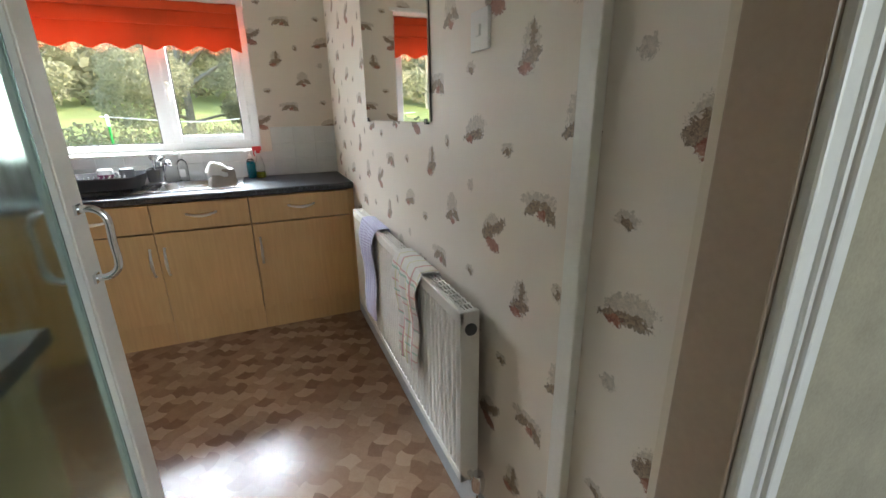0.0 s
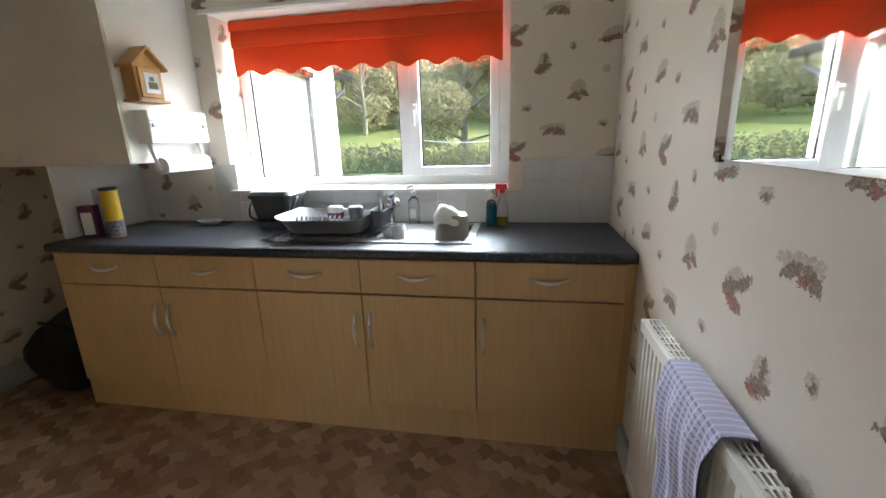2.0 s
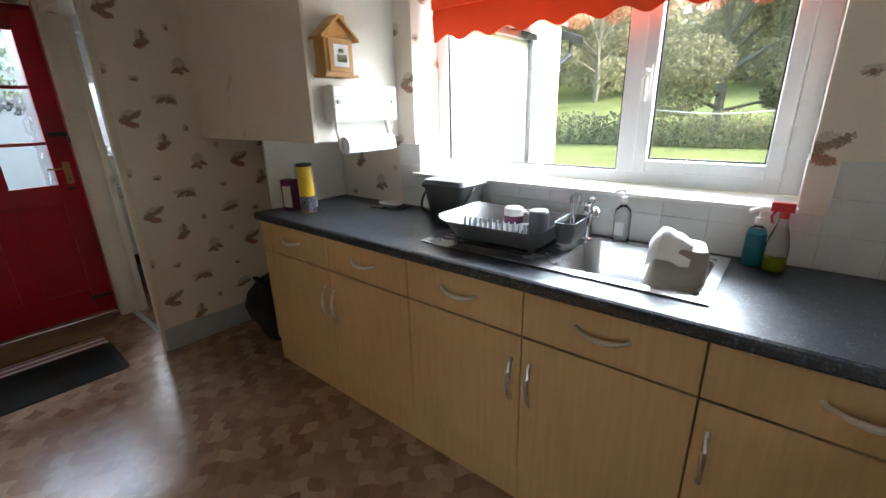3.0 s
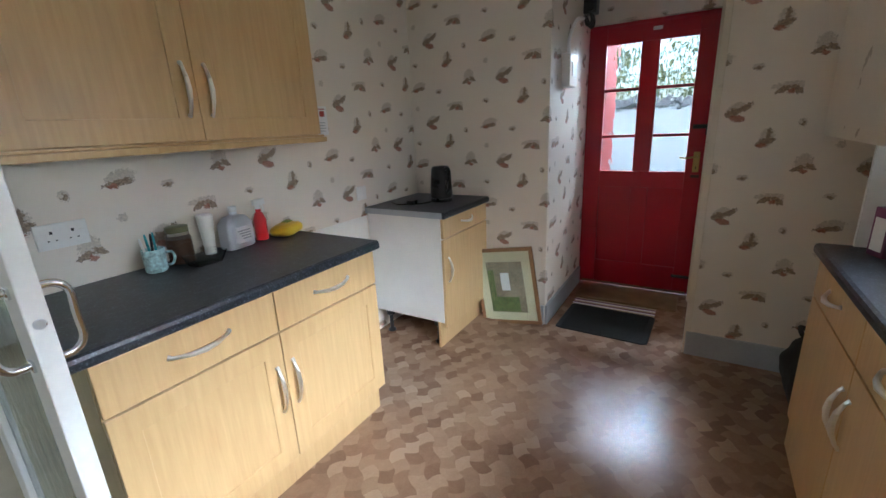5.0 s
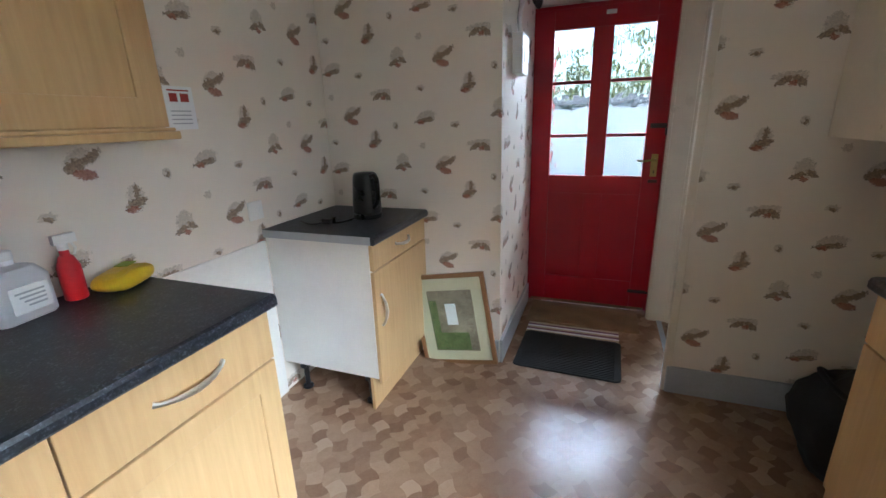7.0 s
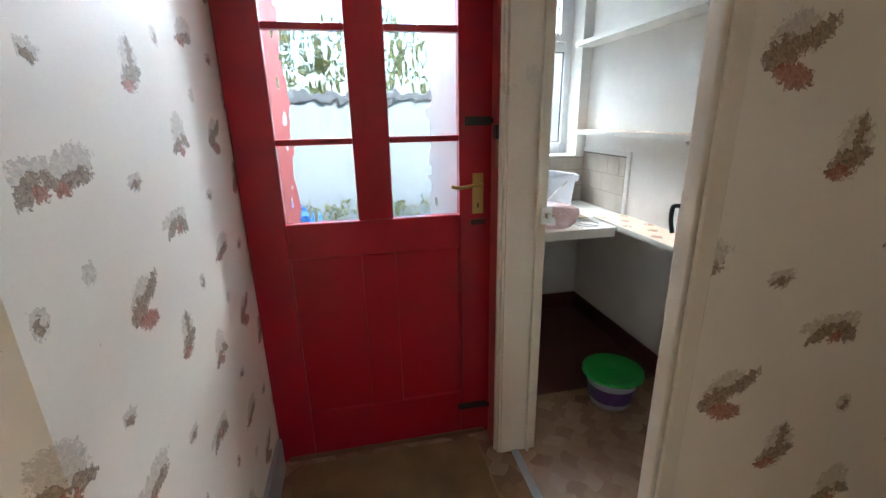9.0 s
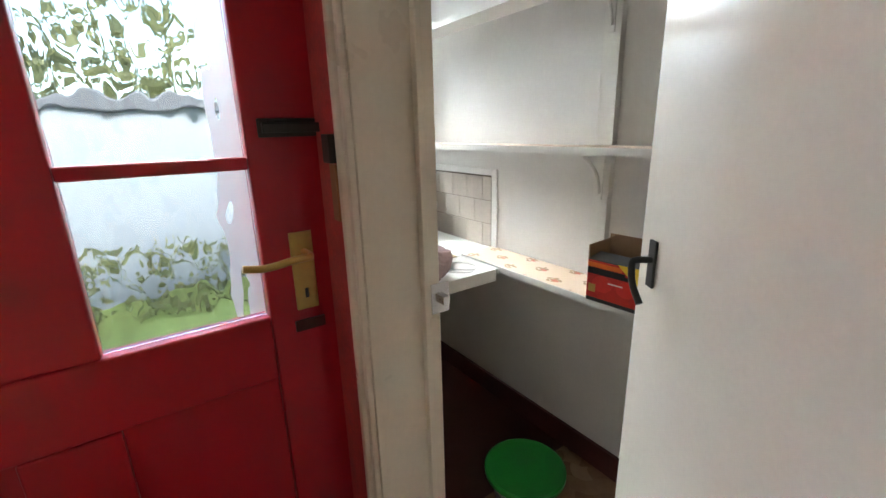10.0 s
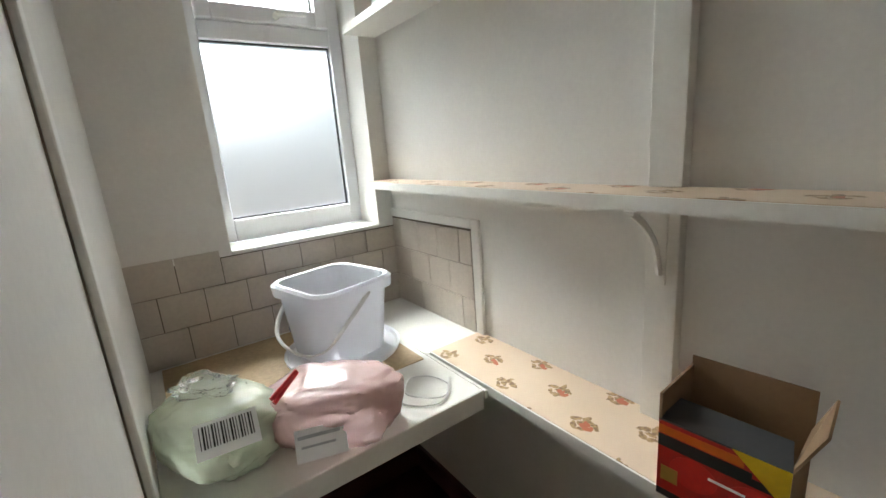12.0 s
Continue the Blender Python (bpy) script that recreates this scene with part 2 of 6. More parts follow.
M_paper_w, M_paper_n = wallpaper("floral_wallpaper_west", 1, -3.37 - 2.15, 1.684), wallpaper("floral_wallpaper_north", 1, -0.482, 1.265)
M_paper_nw = wallpaper("floral_wallpaper_corner", 1, -3.37 - 0.878, 1.391)
M_paper_e, M_paper_s = wallpaper("floral_wallpaper_east", -1, 2.38, 1.02), wallpaper("floral_wallpaper_south", -1, 2.62 + 2.87, 1.547)
M_floor, M_top, M_beech = vinyl(), speckled_laminate(), beech()
M_white = mat("white_gloss_paint", (0.78, 0.76, 0.71), 0.32, var=0.05, relief=0.06)
M_wall = mat("white_emulsion", (0.76, 0.74, 0.7), 0.7, var=0.05, relief=0.2)
M_ceil = mat("ceiling_emulsion", (0.8, 0.78, 0.74), 0.8, var=0.04, relief=0.3)
M_cream = mat("cream_gloss_paint", (0.72, 0.64, 0.53), 0.3, var=0.05, relief=0.06)
M_doorwhite = mat("glossy_door_paint", (0.78, 0.72, 0.63), 0.14, var=0.04, relief=0.03)
M_upvc = mat("white_plastic_frame", (0.8, 0.81, 0.83), 0.3, var=0.03, relief=0.02)
M_red = mat("red_gloss_paint", (0.4, 0.004, 0.016), 0.3, var=0.07, scale=1.5, relief=0.08)
M_fadedred = mat("faded_red_paint", (0.45, 0.05, 0.045), 0.5, var=0.35, scale=18, fine=120, relief=0.4)
M_grey = mat("blue_grey_gloss_paint", (0.4, 0.42, 0.44), 0.4, var=0.1)
M_tile = mat("white_glazed_tile", (0.7, 0.7, 0.69), 0.2, var=0.05, relief=0.02)
M_tile2 = mat("aged_beige_tile", (0.5, 0.44, 0.37), 0.35, var=0.12, scale=9)
M_grout = mat("dark_grout", (0.16, 0.13, 0.1), 0.9)
M_steel = mat("stainless_steel", (0.62, 0.62, 0.63), 0.26, 1.0, var=0.06, relief=0.02)
M_chrome = mat("chrome", (0.75, 0.76, 0.78), 0.1, 1.0, var=0.03, relief=0.0)
M_satin = mat("satin_nickel", (0.86, 0.84, 0.8), 0.34, 1.0, var=0.04, relief=0.0)
M_brass = mat("brass", (0.5, 0.34, 0.12), 0.36, 1.0, var=0.1)
M_iron = mat("dark_iron", (0.05, 0.048, 0.046), 0.45, 0.6)
M_black = mat("black_plastic", (0.012, 0.012, 0.014), 0.28, var=0.2)
M_cloth_black = mat("black_fabric", (0.012, 0.012, 0.013), 0.9, var=0.3, relief=0.6)
M_rubber = mat("black_ribbed_mat", (0.02, 0.02, 0.021), 0.85, var=0.3, relief=0.8)
M_coir = mat("coir", (0.23, 0.14, 0.07), 0.95, var=0.35, fine=260, relief=1.0)
M_orange = mat("orange_blind_fabric", (0.78, 0.085, 0.012), 0.75, var=0.06, fine=300, relief=0.3)
M_greyplastic = mat("grey_plastic", (0.1, 0.1, 0.105), 0.42)
M_palegrey = mat("pale_grey_plastic", (0.4, 0.41, 0.43), 0.4)
M_darkgrey = mat("charcoal_plastic", (0.06, 0.063, 0.068), 0.45)
M_paperwhite = mat("white_paper", (0.82, 0.82, 0.82), 0.8, var=0.03)
M_plastic = mat("white_plastic", (0.8, 0.79, 0.76), 0.35, var=0.04)
M_milky = milky("milky_plastic", (0.95, 0.96, 1.0), 0.4, 0.62)
M_clear = glass("clear_plastic", (0.93, 0.95, 0.95), 0.08)
M_pane = glass("window_glass")
M_wavy = glass("textured_door_glass", (0.5, 0.58, 0.63), 0.02, 0.55, 15, (1, 1.5, 0.7))
M_reed = glass("obscured_door_glass", (0.5, 0.66, 0.62), 0.1, 0.14, 9, (1, 1.4, 0.6))
M_frost = glass("frosted_glass", (0.44, 0.445, 0.45), 0.5)
M_mirror = mat("mirror_silver", (0.86, 0.88, 0.87), 0.015, 1.0, var=0.0, relief=0.0)
M_pine = mat("golden_pine", (0.52, 0.27, 0.08), 0.4, var=0.25, fine=30, stretch=(1, 1, 0.2))
M_frame = mat("brown_wood_frame", (0.27, 0.13, 0.05), 0.4, var=0.2)
M_card = mat("brown_cardboard", (0.24, 0.145, 0.075), 0.8, var=0.12)
# shade on the doorway lining is put into this brown base colour
M_shadedlining = mat("shaded_lining_paint", (0.42, 0.32, 0.24), 0.35, var=0.08)
M_hallpaper = mat("olive_beige_woodchip", (0.36, 0.32, 0.23), 0.9, var=0.18, scale=14, fine=160, relief=1.0)
M_carpet = mat("cream_carpet", (0.5, 0.43, 0.31), 0.95, var=0.2, fine=300, relief=0.9)
M_maroon = mat("maroon_quarry_paint", (0.085, 0.018, 0.012), 0.45, var=0.3)
M_board = mat("worn_wooden_board", (0.5, 0.36, 0.21), 0.6, var=0.25)
M_shelfpaper = flower_paper()
M_green = mat("green_plastic_lid", (0.01, 0.27, 0.035), 0.4, var=0.12)
M_yellow = mat("yellow_packaging", (0.78, 0.52, 0.02), 0.35, var=0.12)
M_redplastic = mat("red_plastic", (0.6, 0.015, 0.02), 0.35)
M_blue = mat("blue_plastic", (0.02, 0.16, 0.5), 0.4)
M_teal = mat("teal_print", (0.05, 0.35, 0.4), 0.4, var=0.4, scale=60)
M_purple = mat("plum_print", (0.14, 0.02, 0.08), 0.4)
M_brown = mat("brown_contents", (0.14, 0.06, 0.03), 0.6, var=0.4)
# white yard wall's colour greyed to hold down its daylight glare
M_dimrender = mat("dimmed_grey_render", (0.2, 0.22, 0.245), 0.9, var=0.1)
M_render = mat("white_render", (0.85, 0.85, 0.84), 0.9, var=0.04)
M_slate = mat("slate_roof", (0.06, 0.065, 0.075), 0.6, var=0.3)
M_brick = mat("red_brick", (0.36, 0.045, 0.035), 0.8, var=0.35, scale=2.5, relief=0.6)
M_leaf = mat("foliage", (0.12, 0.125, 0.05), 0.7, var=0.5, scale=0.6, fine=8)
M_leaf_pale = mat("pale_twigs", (0.32, 0.3, 0.19), 0.8, var=0.4, scale=0.8, fine=8)
for leafy, tint, share in ((M_leaf, (0.3, 0.31, 0.15, 1), 0.5), (M_leaf_pale, (0.4, 0.39, 0.24, 1), 0.5), (M_orange, (0.8, 0.13, 0.03, 1), 0.14)):  # light shines through leaves and the blind
    nt = leafy.node_tree
    thin, both = nt.nodes.new("ShaderNodeBsdfTranslucent"), nt.nodes.new("ShaderNodeMixShader")
    thin.inputs["Color"].default_value = tint
    both.inputs[0].default_value = share
    nt.links.new(nt.nodes["Principled BSDF"].outputs[0], both.inputs[1])
    nt.links.new(thin.outputs[0], both.inputs[2])
    for n in nt.nodes:
        if n.type == "OUTPUT_MATERIAL":
            nt.links.new(both.outputs[0], n.inputs["Surface"])
M_bark = mat("lichened_bark", (0.27, 0.24, 0.18), 0.9, var=0.3)
M_grass = mat("grass", (0.15, 0.185, 0.045), 0.9, var=0.35, scale=0.35, fine=6, relief=0.5)
M_ink = mat("black_print", (0.015, 0.015, 0.015), 0.5)
M_screenprint = mat("sage_print", (0.12, 0.17, 0.05), 0.6, var=0.5, scale=25)


# ---- mesh helpers ----
def add_box(bm, x0, y0, z0, x1, y1, z1):
    v = [bm.verts.new((x, y, z)) for x in (x0, x1) for y in (y0, y1) for z in (z0, z1)]
    for f in ((0, 1, 3, 2), (4, 6, 7, 5), (0, 4, 5, 1), (2, 3, 7, 6), (0, 2, 6, 4), (1, 5, 7, 3)):
        bm.faces.new([v[i] for i in f])


def loft(bm, rings, cap=True):
    rows = [[bm.verts.new(p) for p in r] for r in rings]
    n = len(rows[0])
    for a, b in zip(rows, rows[1:]):
        for i in range(n):
            bm.faces.new((a[i], a[(i + 1) % n], b[(i + 1) % n], b[i]))
    if cap:
        bm.faces.new(rows[0][::-1])
        bm.faces.new(rows[-1])


def lathe(bm, profile, seg=24, x=0.0, y=0.0, cap=True):
    loft(bm, [[(x + r * math.cos(2 * math.pi * i / seg), y + r * math.sin(2 * math.pi * i / seg), z) for i in range(seg)] for r, z in profile], cap)


def tube(bm, points, r, seg=8, cap=True, flat=1.0):
    pts = [Vector(p) for p in points]
    rings = []
    for i, p in enumerate(pts):
        d = (pts[min(i + 1, len(pts) - 1)] - pts[max(i - 1, 0)]).normalized()
        side = d.cross(Vector((0.13, 0.31, 0.94))).normalized()
        up = d.cross(side)
        rr = r[i] if isinstance(r, (list, tuple)) else r
        rings.append([p + side * rr * math.cos(2 * math.pi * k / seg) + up * rr * flat * math.sin(2 * math.pi * k / seg) for k in range(seg)])
    loft(bm, rings, cap)


def rrect(cx, cy, w, d, r, z, n=4):
    out = []
    for sx, sy, a0 in ((1, 1, 0), (-1, 1, 90), (-1, -1, 180), (1, -1, 270)):
        for i in range(n + 1):
            a = radians(a0 + 90 * i / n)
            out.append((cx + sx * (w / 2 - r) + r * math.cos(a), cy + sy * (d / 2 - r) + r * math.sin(a), z))
    return out


def smooth_curve(points, n=6):
    """Points along a soft curve through the given ones."""
    p = [Vector(q) for q in points]
    p = [2 * p[0] - p[1]] + p + [2 * p[-1] - p[-2]]
    out = []
    for i in range(1, len(p) - 2):
        for k in range(n):
            t = k / n
            a, b, c, d = p[i - 1:i + 3]
            out.append(0.5 * (2 * b + (c - a) * t + (2 * a - 5 * b + 4 * c - d) * t * t + (3 * b - a - 3 * c + d) * t ** 3))
    return out + [p[-2]]


def part(name, bm, material, parent=None, label="", bevel=0.0, smooth=False):
    bmesh.ops.recalc_face_normals(bm, faces=bm.faces)
    if bevel:
        sharp = [e for e in bm.edges if len(e.link_faces) == 2 and e.calc_face_angle() > 0.6]
        bmesh.ops.bevel(bm, geom=sharp, offset=bevel, segments=2, affect="EDGES", profile=0.5)
    me = bpy.data.meshes.new(name)
    bm.to_mesh(me)
    bm.free()
    if smooth:
        me.polygons.foreach_set("use_smooth", [True] * len(me.polygons))
        me.update()
        me.set_sharp_from_angle(angle=radians(40))
    me.materials.append(material)
    ob = new(name, me)
    ob.parent = parent
    return tagged(ob, label)


def boxes(name, rows, material, parent=None, label="", bevel=0.0):
    bm = bmesh.new()
    for r in rows:
        add_box(bm, *r)
    return part(name, bm, material, parent, label, bevel)


def frame_ring(bm, x0, z0, x1, z1, e, ya, yb):
    """A rectangular frame of width e in one piece."""
    def r(o, y):
        return [bm.verts.new(p) for p in ((x0 + o, y, z0 + o), (x1 - o, y, z0 + o), (x1 - o, y, z1 - o), (x0 + o, y, z1 - o))]
    rings = [r(0, ya), r(0, yb), r(e, yb), r(e, ya)]
    for a, b in zip(rings, rings[1:] + rings[:1]):
        for i in range(4):
            bm.faces.new((a[i], a[(i + 1) % 4], b[(i + 1) % 4], b[i]))


def thing(name, m, label, category, group="", kind=""):
    ob = new(name)
    ob.empty_display_size = 0.05
    ob.matrix_world = m if isinstance(m, Matrix) else pose(*m)
    return tagged(ob, label, category, group, kind)


def struct(name, rows, material, label, category, bevel=0.0):
    return tagged(boxes(name, rows, material, None, "", bevel), label, category, "", "structure")


def struct_parts(name, rows, material, label, category, bevel=0.0):
    """A piece of the setting made of named members."""
    t = thing(name, (0, 0, 0), label, category, "", "structure")
    for n, r in rows:
        boxes(n, [r], material, t, "", bevel)
    return t


# ---- structure ----
H = 2.4
KW, PW = -3.37, -5.46          # inner faces of the kitchen's and the pantry's west walls
WX0, WX1, WZ0, WZ1 = -2.09, -0.505, 1.07, 2.01
struct("floor", [(-4.5, -1.86, -0.1, KW, -0.83, 0), (KW, -2.95, -0.1, 0.0, 0.0, 0)], M_floor, "brown cork-pattern sheet vinyl kitchen floor, glossy and worn", "floor")
struct("floor_pantry", [(-5.6, -0.83, -0.1, KW, 0.02, -0.004)], M_maroon, "dark maroon painted pantry floor", "floor")
struct("floor_vinyl_pantry", [(-4.52, -0.83, -0.004, -3.52, 0.0, 0.0)], M_floor, "offcut of brown sheet vinyl on the pantry floor", "floor")
struct("floor_hall", [(-3.0, -5.2, -0.1, 1.6, -2.95, 0.006)], M_carpet, "cream carpet of the hall beyond the glazed door", "carpet")
struct("ceiling", [(-5.7, -5.2, H, 1.7, 0.3, H + 0.1)], M_ceil, "white painted ceiling", "ceiling")
struct("wall_east", [(0, -2.92, 0, 0.25, 0.3, H)], M_paper_e, "cream wallpaper with brown and red flower sprays", "wall")
w_north = struct("wall_north", [(KW, 0, 0, WX0, 0.27, H), (WX1, 0, 0, 0, 0.27, H), (WX0, 0, 0, WX1, 0.27, WZ0), (WX0, 0, WZ1, WX1, 0.27, H)], M_paper_n,
                 "window wall in cream floral wallpaper above white tiles", "wall")
struct("wall_south", [(-3.5, -3.02, 0, -0.97, -2.87, H), (-0.97, -3.02, 2.06, 0, -2.87, H)], M_paper_s, "cream floral wallpapered wall behind the units", "wall")
struct("wall_west", [(-3.5, -2.87, 0, KW, -1.846, H), (-3.5, -1.846, 2.2, KW, -0.978, H)], M_paper_w,
       "cream floral wallpapered end wall with the lobby opening", "wall")
struct("wall_west_corner", [(-3.5, -0.83, 0, KW, 0.0, H), (-3.41, -0.978, 0, KW, -0.83, H), (-3.5, -0.978, 2.2, -3.41, -0.83, H)], M_paper_nw, "cream floral wallpapered wall beside the pantry doorway", "wall")
struct("wall_lobby_south", [(-4.45, -2.0, 0, -3.5, -1.846, H)], M_paper_s, "floral wallpapered side of the back lobby, lit by the door", "wall")
struct("wall_lobby_north", [(-4.45, -0.978, 0, -4.225, -0.83, H), (-4.225, -0.978, 2.03, -3.5, -0.83, H)], M_wall, "painted lobby wall round the pantry doorway", "wall")
struct("wall_lobby_west", [(-4.45, -1.846, 2.06, -4.31, -0.978, H)], M_paper_w, "wallpapered strip over the red door", "wall")
struct("wall_pantry_north", [(-5.7, 0.01, 0, -3.5, 0.3, H)], M_wall, "white painted pantry wall behind the shelves", "wall")
PY0, PY1, PZ0 = -0.56, -0.055, 1.06
struct("wall_pantry_west", [(-5.7, -0.83, 0, PW, PY0, H), (-5.7, PY1, 0, PW, 0.01, H), (-5.7, PY0, 0, PW, PY1, PZ0), (-5.7, PY0, 2.1, PW, PY1, H)], M_wall,
       "white painted pantry wall with a deep window recess", "wall")
struct("wall_pantry_south", [(-5.7, -0.978, 0, -4.45, -0.83, H)], M_wall, "white painted pantry wall", "wall")
struct("wall_hall_north", [(0.03, -3.03, 0, 1.6, -2.92, H)], M_hallpaper, "olive-beige textured hall wall beside the doorway", "wall")
# the opening in the far hall wall is unseen, added for the fill light
struct("wall_hall", [(-3.1, -5.2, 0, -3.0, -3.02, H), (1.6, -5.2, 0, 1.7, -2.92, H), (-3.1, -5.3, 0, 0.1, -5.2, H), (1.0, -5.3, 0, 1.7, -5.2, H), (0.1, -5.3, 0, 1.0, -5.2, 0.9), (0.1, -5.3, 2.05, 1.0, -5.2, H)],
       M_wall, "plain cream hall walls", "wall")
struct("skirting_east", [(-0.018, -2.66, 0, 0, -0.56, 0.14)], M_grey, "blue-grey painted skirting board", "skirting", 0.003)
struct("skirting_west", [(KW, -0.978, 0, KW + 0.018, 0.0, 0.145), (KW, -2.27, 0, KW + 0.018, -1.848, 0.145)], M_grey, "blue-grey painted skirting board", "skirting", 0.003)
struct("skirting_lobby", [(-4.31, -1.846, 0, KW, -1.828, 0.145)], M_grey, "blue-grey painted skirting board", "skirting", 0.003)
struct("skirting_pantry", [(PW, -0.004, 0, -3.5, 0.01, 0.1), (PW, -0.82, 0, PW + 0.014, -0.004, 0.1)], M_maroon, "maroon painted pantry skirting", "skirting")
struct("threshold_strip", [(-4.2, -0.93, 0, -3.41, -0.9, 0.006)], M_grey, "grey strip across the pantry doorway", "threshold")
# doorway from the hall
struct("trim_east_wall", [(-0.022, -2.73, 0, 0, -2.685, H)], M_white, "white vertical wooden strip on the wallpaper", "trim", 0.003)
struct_parts("door_lining_hall", [("jamb", (-0.03, -3.03, 0, 0.03, -2.942, 2.06)), ("jamb", (-0.97, -3.03, 0, -0.945, -2.875, 2.06)), ("head", (-0.945, -3.02, 2.03, -0.03, -2.9, 2.06))], M_shadedlining,
             "painted lining of the hall doorway, its shade put in the colour", "door frame", 0.003)
struct("door_stop_hall", [(-0.01, -2.942, 0, 0.02, -2.915, 2.06)], M_cream, "cream painted edge strip beside the wallpaper", "trim", 0.002)
struct_parts("architrave_hall", [("moulding", (-0.025, -3.045, 0, 0.006, -3.03, 2.1)), ("moulding", (0.006, -3.05, 0, 0.016, -3.03, 2.1)), ("bead", (0.024, -3.052, 0, 0.05, -3.03, 2.1)), ("moulding", (-1.03, -3.045, 0, -0.95, -3.03, 2.1)), ("moulding", (-1.04, -2.87, 0, -0.972, -2.853, 2.1))], M_white,
             "white moulded architrave", "trim", 0.004)
struct("architrave_joint", [(0.016, -3.036, 0, 0.024, -3.03, 2.1)], M_frame, "dark open joint beside the moulding", "trim")
# pantry doorway
struct_parts("door_lining_pantry", [("jamb", (-4.225, -0.978, 0, -4.2, -0.83, 2.03)), ("jamb", (-3.41, -0.975, 0, -3.395, -0.83, 2.03)), ("stop", (-4.215, -0.872, 0, -4.186, -0.86, 2.02)), ("head", (-4.2, -0.975, 2.0, -3.41, -0.83, 2.03))], M_cream,
       "cream painted lining of the pantry doorway with chips", "door frame", 0.002)
struct_parts("architrave_pantry", [("bead", (-4.235, -0.998, 0, -4.219, -0.978, 2.08)), ("moulding", (-4.219, -0.99, 0, -4.203, -0.978, 2.08)), ("moulding", (-3.41, -0.99, 0, -3.378, -0.978, 2.08)), ("return_strip", (KW, -0.99, 0, KW + 0.006, -0.955, 2.08))], M_cream, "cream painted moulded architrave", "trim", 0.004)
struct("red_frame_edge", [(-4.345, -0.992, 0, -4.236, -0.978, 2.08)], M_fadedred, "chipped faded red edge of the door frame", "door frame", 0.003)
struct("red_door_frame", [(-4.45, -1.846, 0, -4.36, -1.825, 2.06), (-4.45, -0.995, 0, -4.36, -0.978, 2.06), (-4.45, -1.825, 2.035, -4.36, -0.995, 2.06)], M_red, "red painted frame of the back door", "door frame")


# kitchen window
def kitchen_window():
    w = thing("window_1", (-1.3, 0.2, WZ0), "white plastic casement window with clear panes", "window", kind="structure")
    X0, X1, Z1 = WX0 + 1.3, WX1 + 1.3, WZ1 - WZ0
    boxes("window_frame", [(X0, 0, 0.015, X0 + 0.06, 0.06, Z1), (X1 - 0.06, 0, 0.015, X1, 0.06, Z1), (X0 + 0.06, 0, 0.015, X1 - 0.06, 0.06, 0.065), (X0 + 0.06, 0, Z1 - 0.06, X1 - 0.06, 0.06, Z1),
                           (0.175, 0, 0.065, 0.245, 0.06, Z1 - 0.06)], M_upvc, w, bevel=0.004)
    a, b, c, d = 0.245, X1 - 0.06, 0.065, Z1 - 0.06
    sash = boxes("sash", [(a, -0.018, c, a + 0.05, 0.05, d), (b - 0.05, -0.018, c, b, 0.05, d), (a + 0.05, -0.018, c, b - 0.05, 0.05, c + 0.05), (a + 0.05, -0.018, d - 0.05, b - 0.05, 0.05, d)],
                 M_upvc, w, "opening casement", 0.005)
    bm = bmesh.new()
    add_box(bm, a + 0.012, -0.03, 0.40, a + 0.036, -0.018, 0.47)
    tube(bm, [(a + 0.024, -0.03, 0.45), (a + 0.024, -0.05, 0.45), (a + 0.024, -0.055, 0.42), (a + 0.024, -0.052, 0.34)], [0.009, 0.009, 0.009, 0.007])
    part("handle", bm, M_plastic, sash, "white lever handle", 0.0, True)
    for x0, x1, z0, z1 in ((X0 + 0.06, 0.175, 0.065, Z1 - 0.06), (a + 0.05, b - 0.05, c + 0.05, d - 0.05)):
        boxes("gasket", [(x0, 0.012, z0, x1, 0.028, z0 + 0.006), (x0, 0.012, z1 - 0.006, x1, 0.028, z1), (x0, 0.012, z0 + 0.006, x0 + 0.006, 0.028, z1 - 0.006), (x1 - 0.006, 0.012, z0 + 0.006, x1, 0.028, z1 - 0.006)], M_black, w, "black rubber seal")
        g = boxes("pane", [(x0 + 0.003, 0.018, z0 + 0.003, x1 - 0.003, 0.022, z1 - 0.003)], M_pane, w)
        g.visible_shadow = False
    boxes("window_sill", [(X0 - 0.0, -0.235, 0.0, X1, 0.0, 0.015)], M_white, w, "white painted sill", 0.003)


kitchen_window()
# white painted lining of the window reveal
struct("window_reveal", [(WX0, 0.0, WZ0 + 0.015, WX0 + 0.004, 0.2, 1.23), (WX1 - 0.004, 0.0, WZ0 + 0.015, WX1, 0.2, 1.23), (WX0, -0.004, WZ1 - 0.004, WX1, 0.2, WZ1)], M_white, "white painted window reveal", "window reveal")
struct("window_head_trim", [(WX0 - 0.05, -0.012, WZ1, WX1 + 0.03, 0.0, WZ1 + 0.022)], M_white, "thin white ledge above the window", "trim", 0.003)


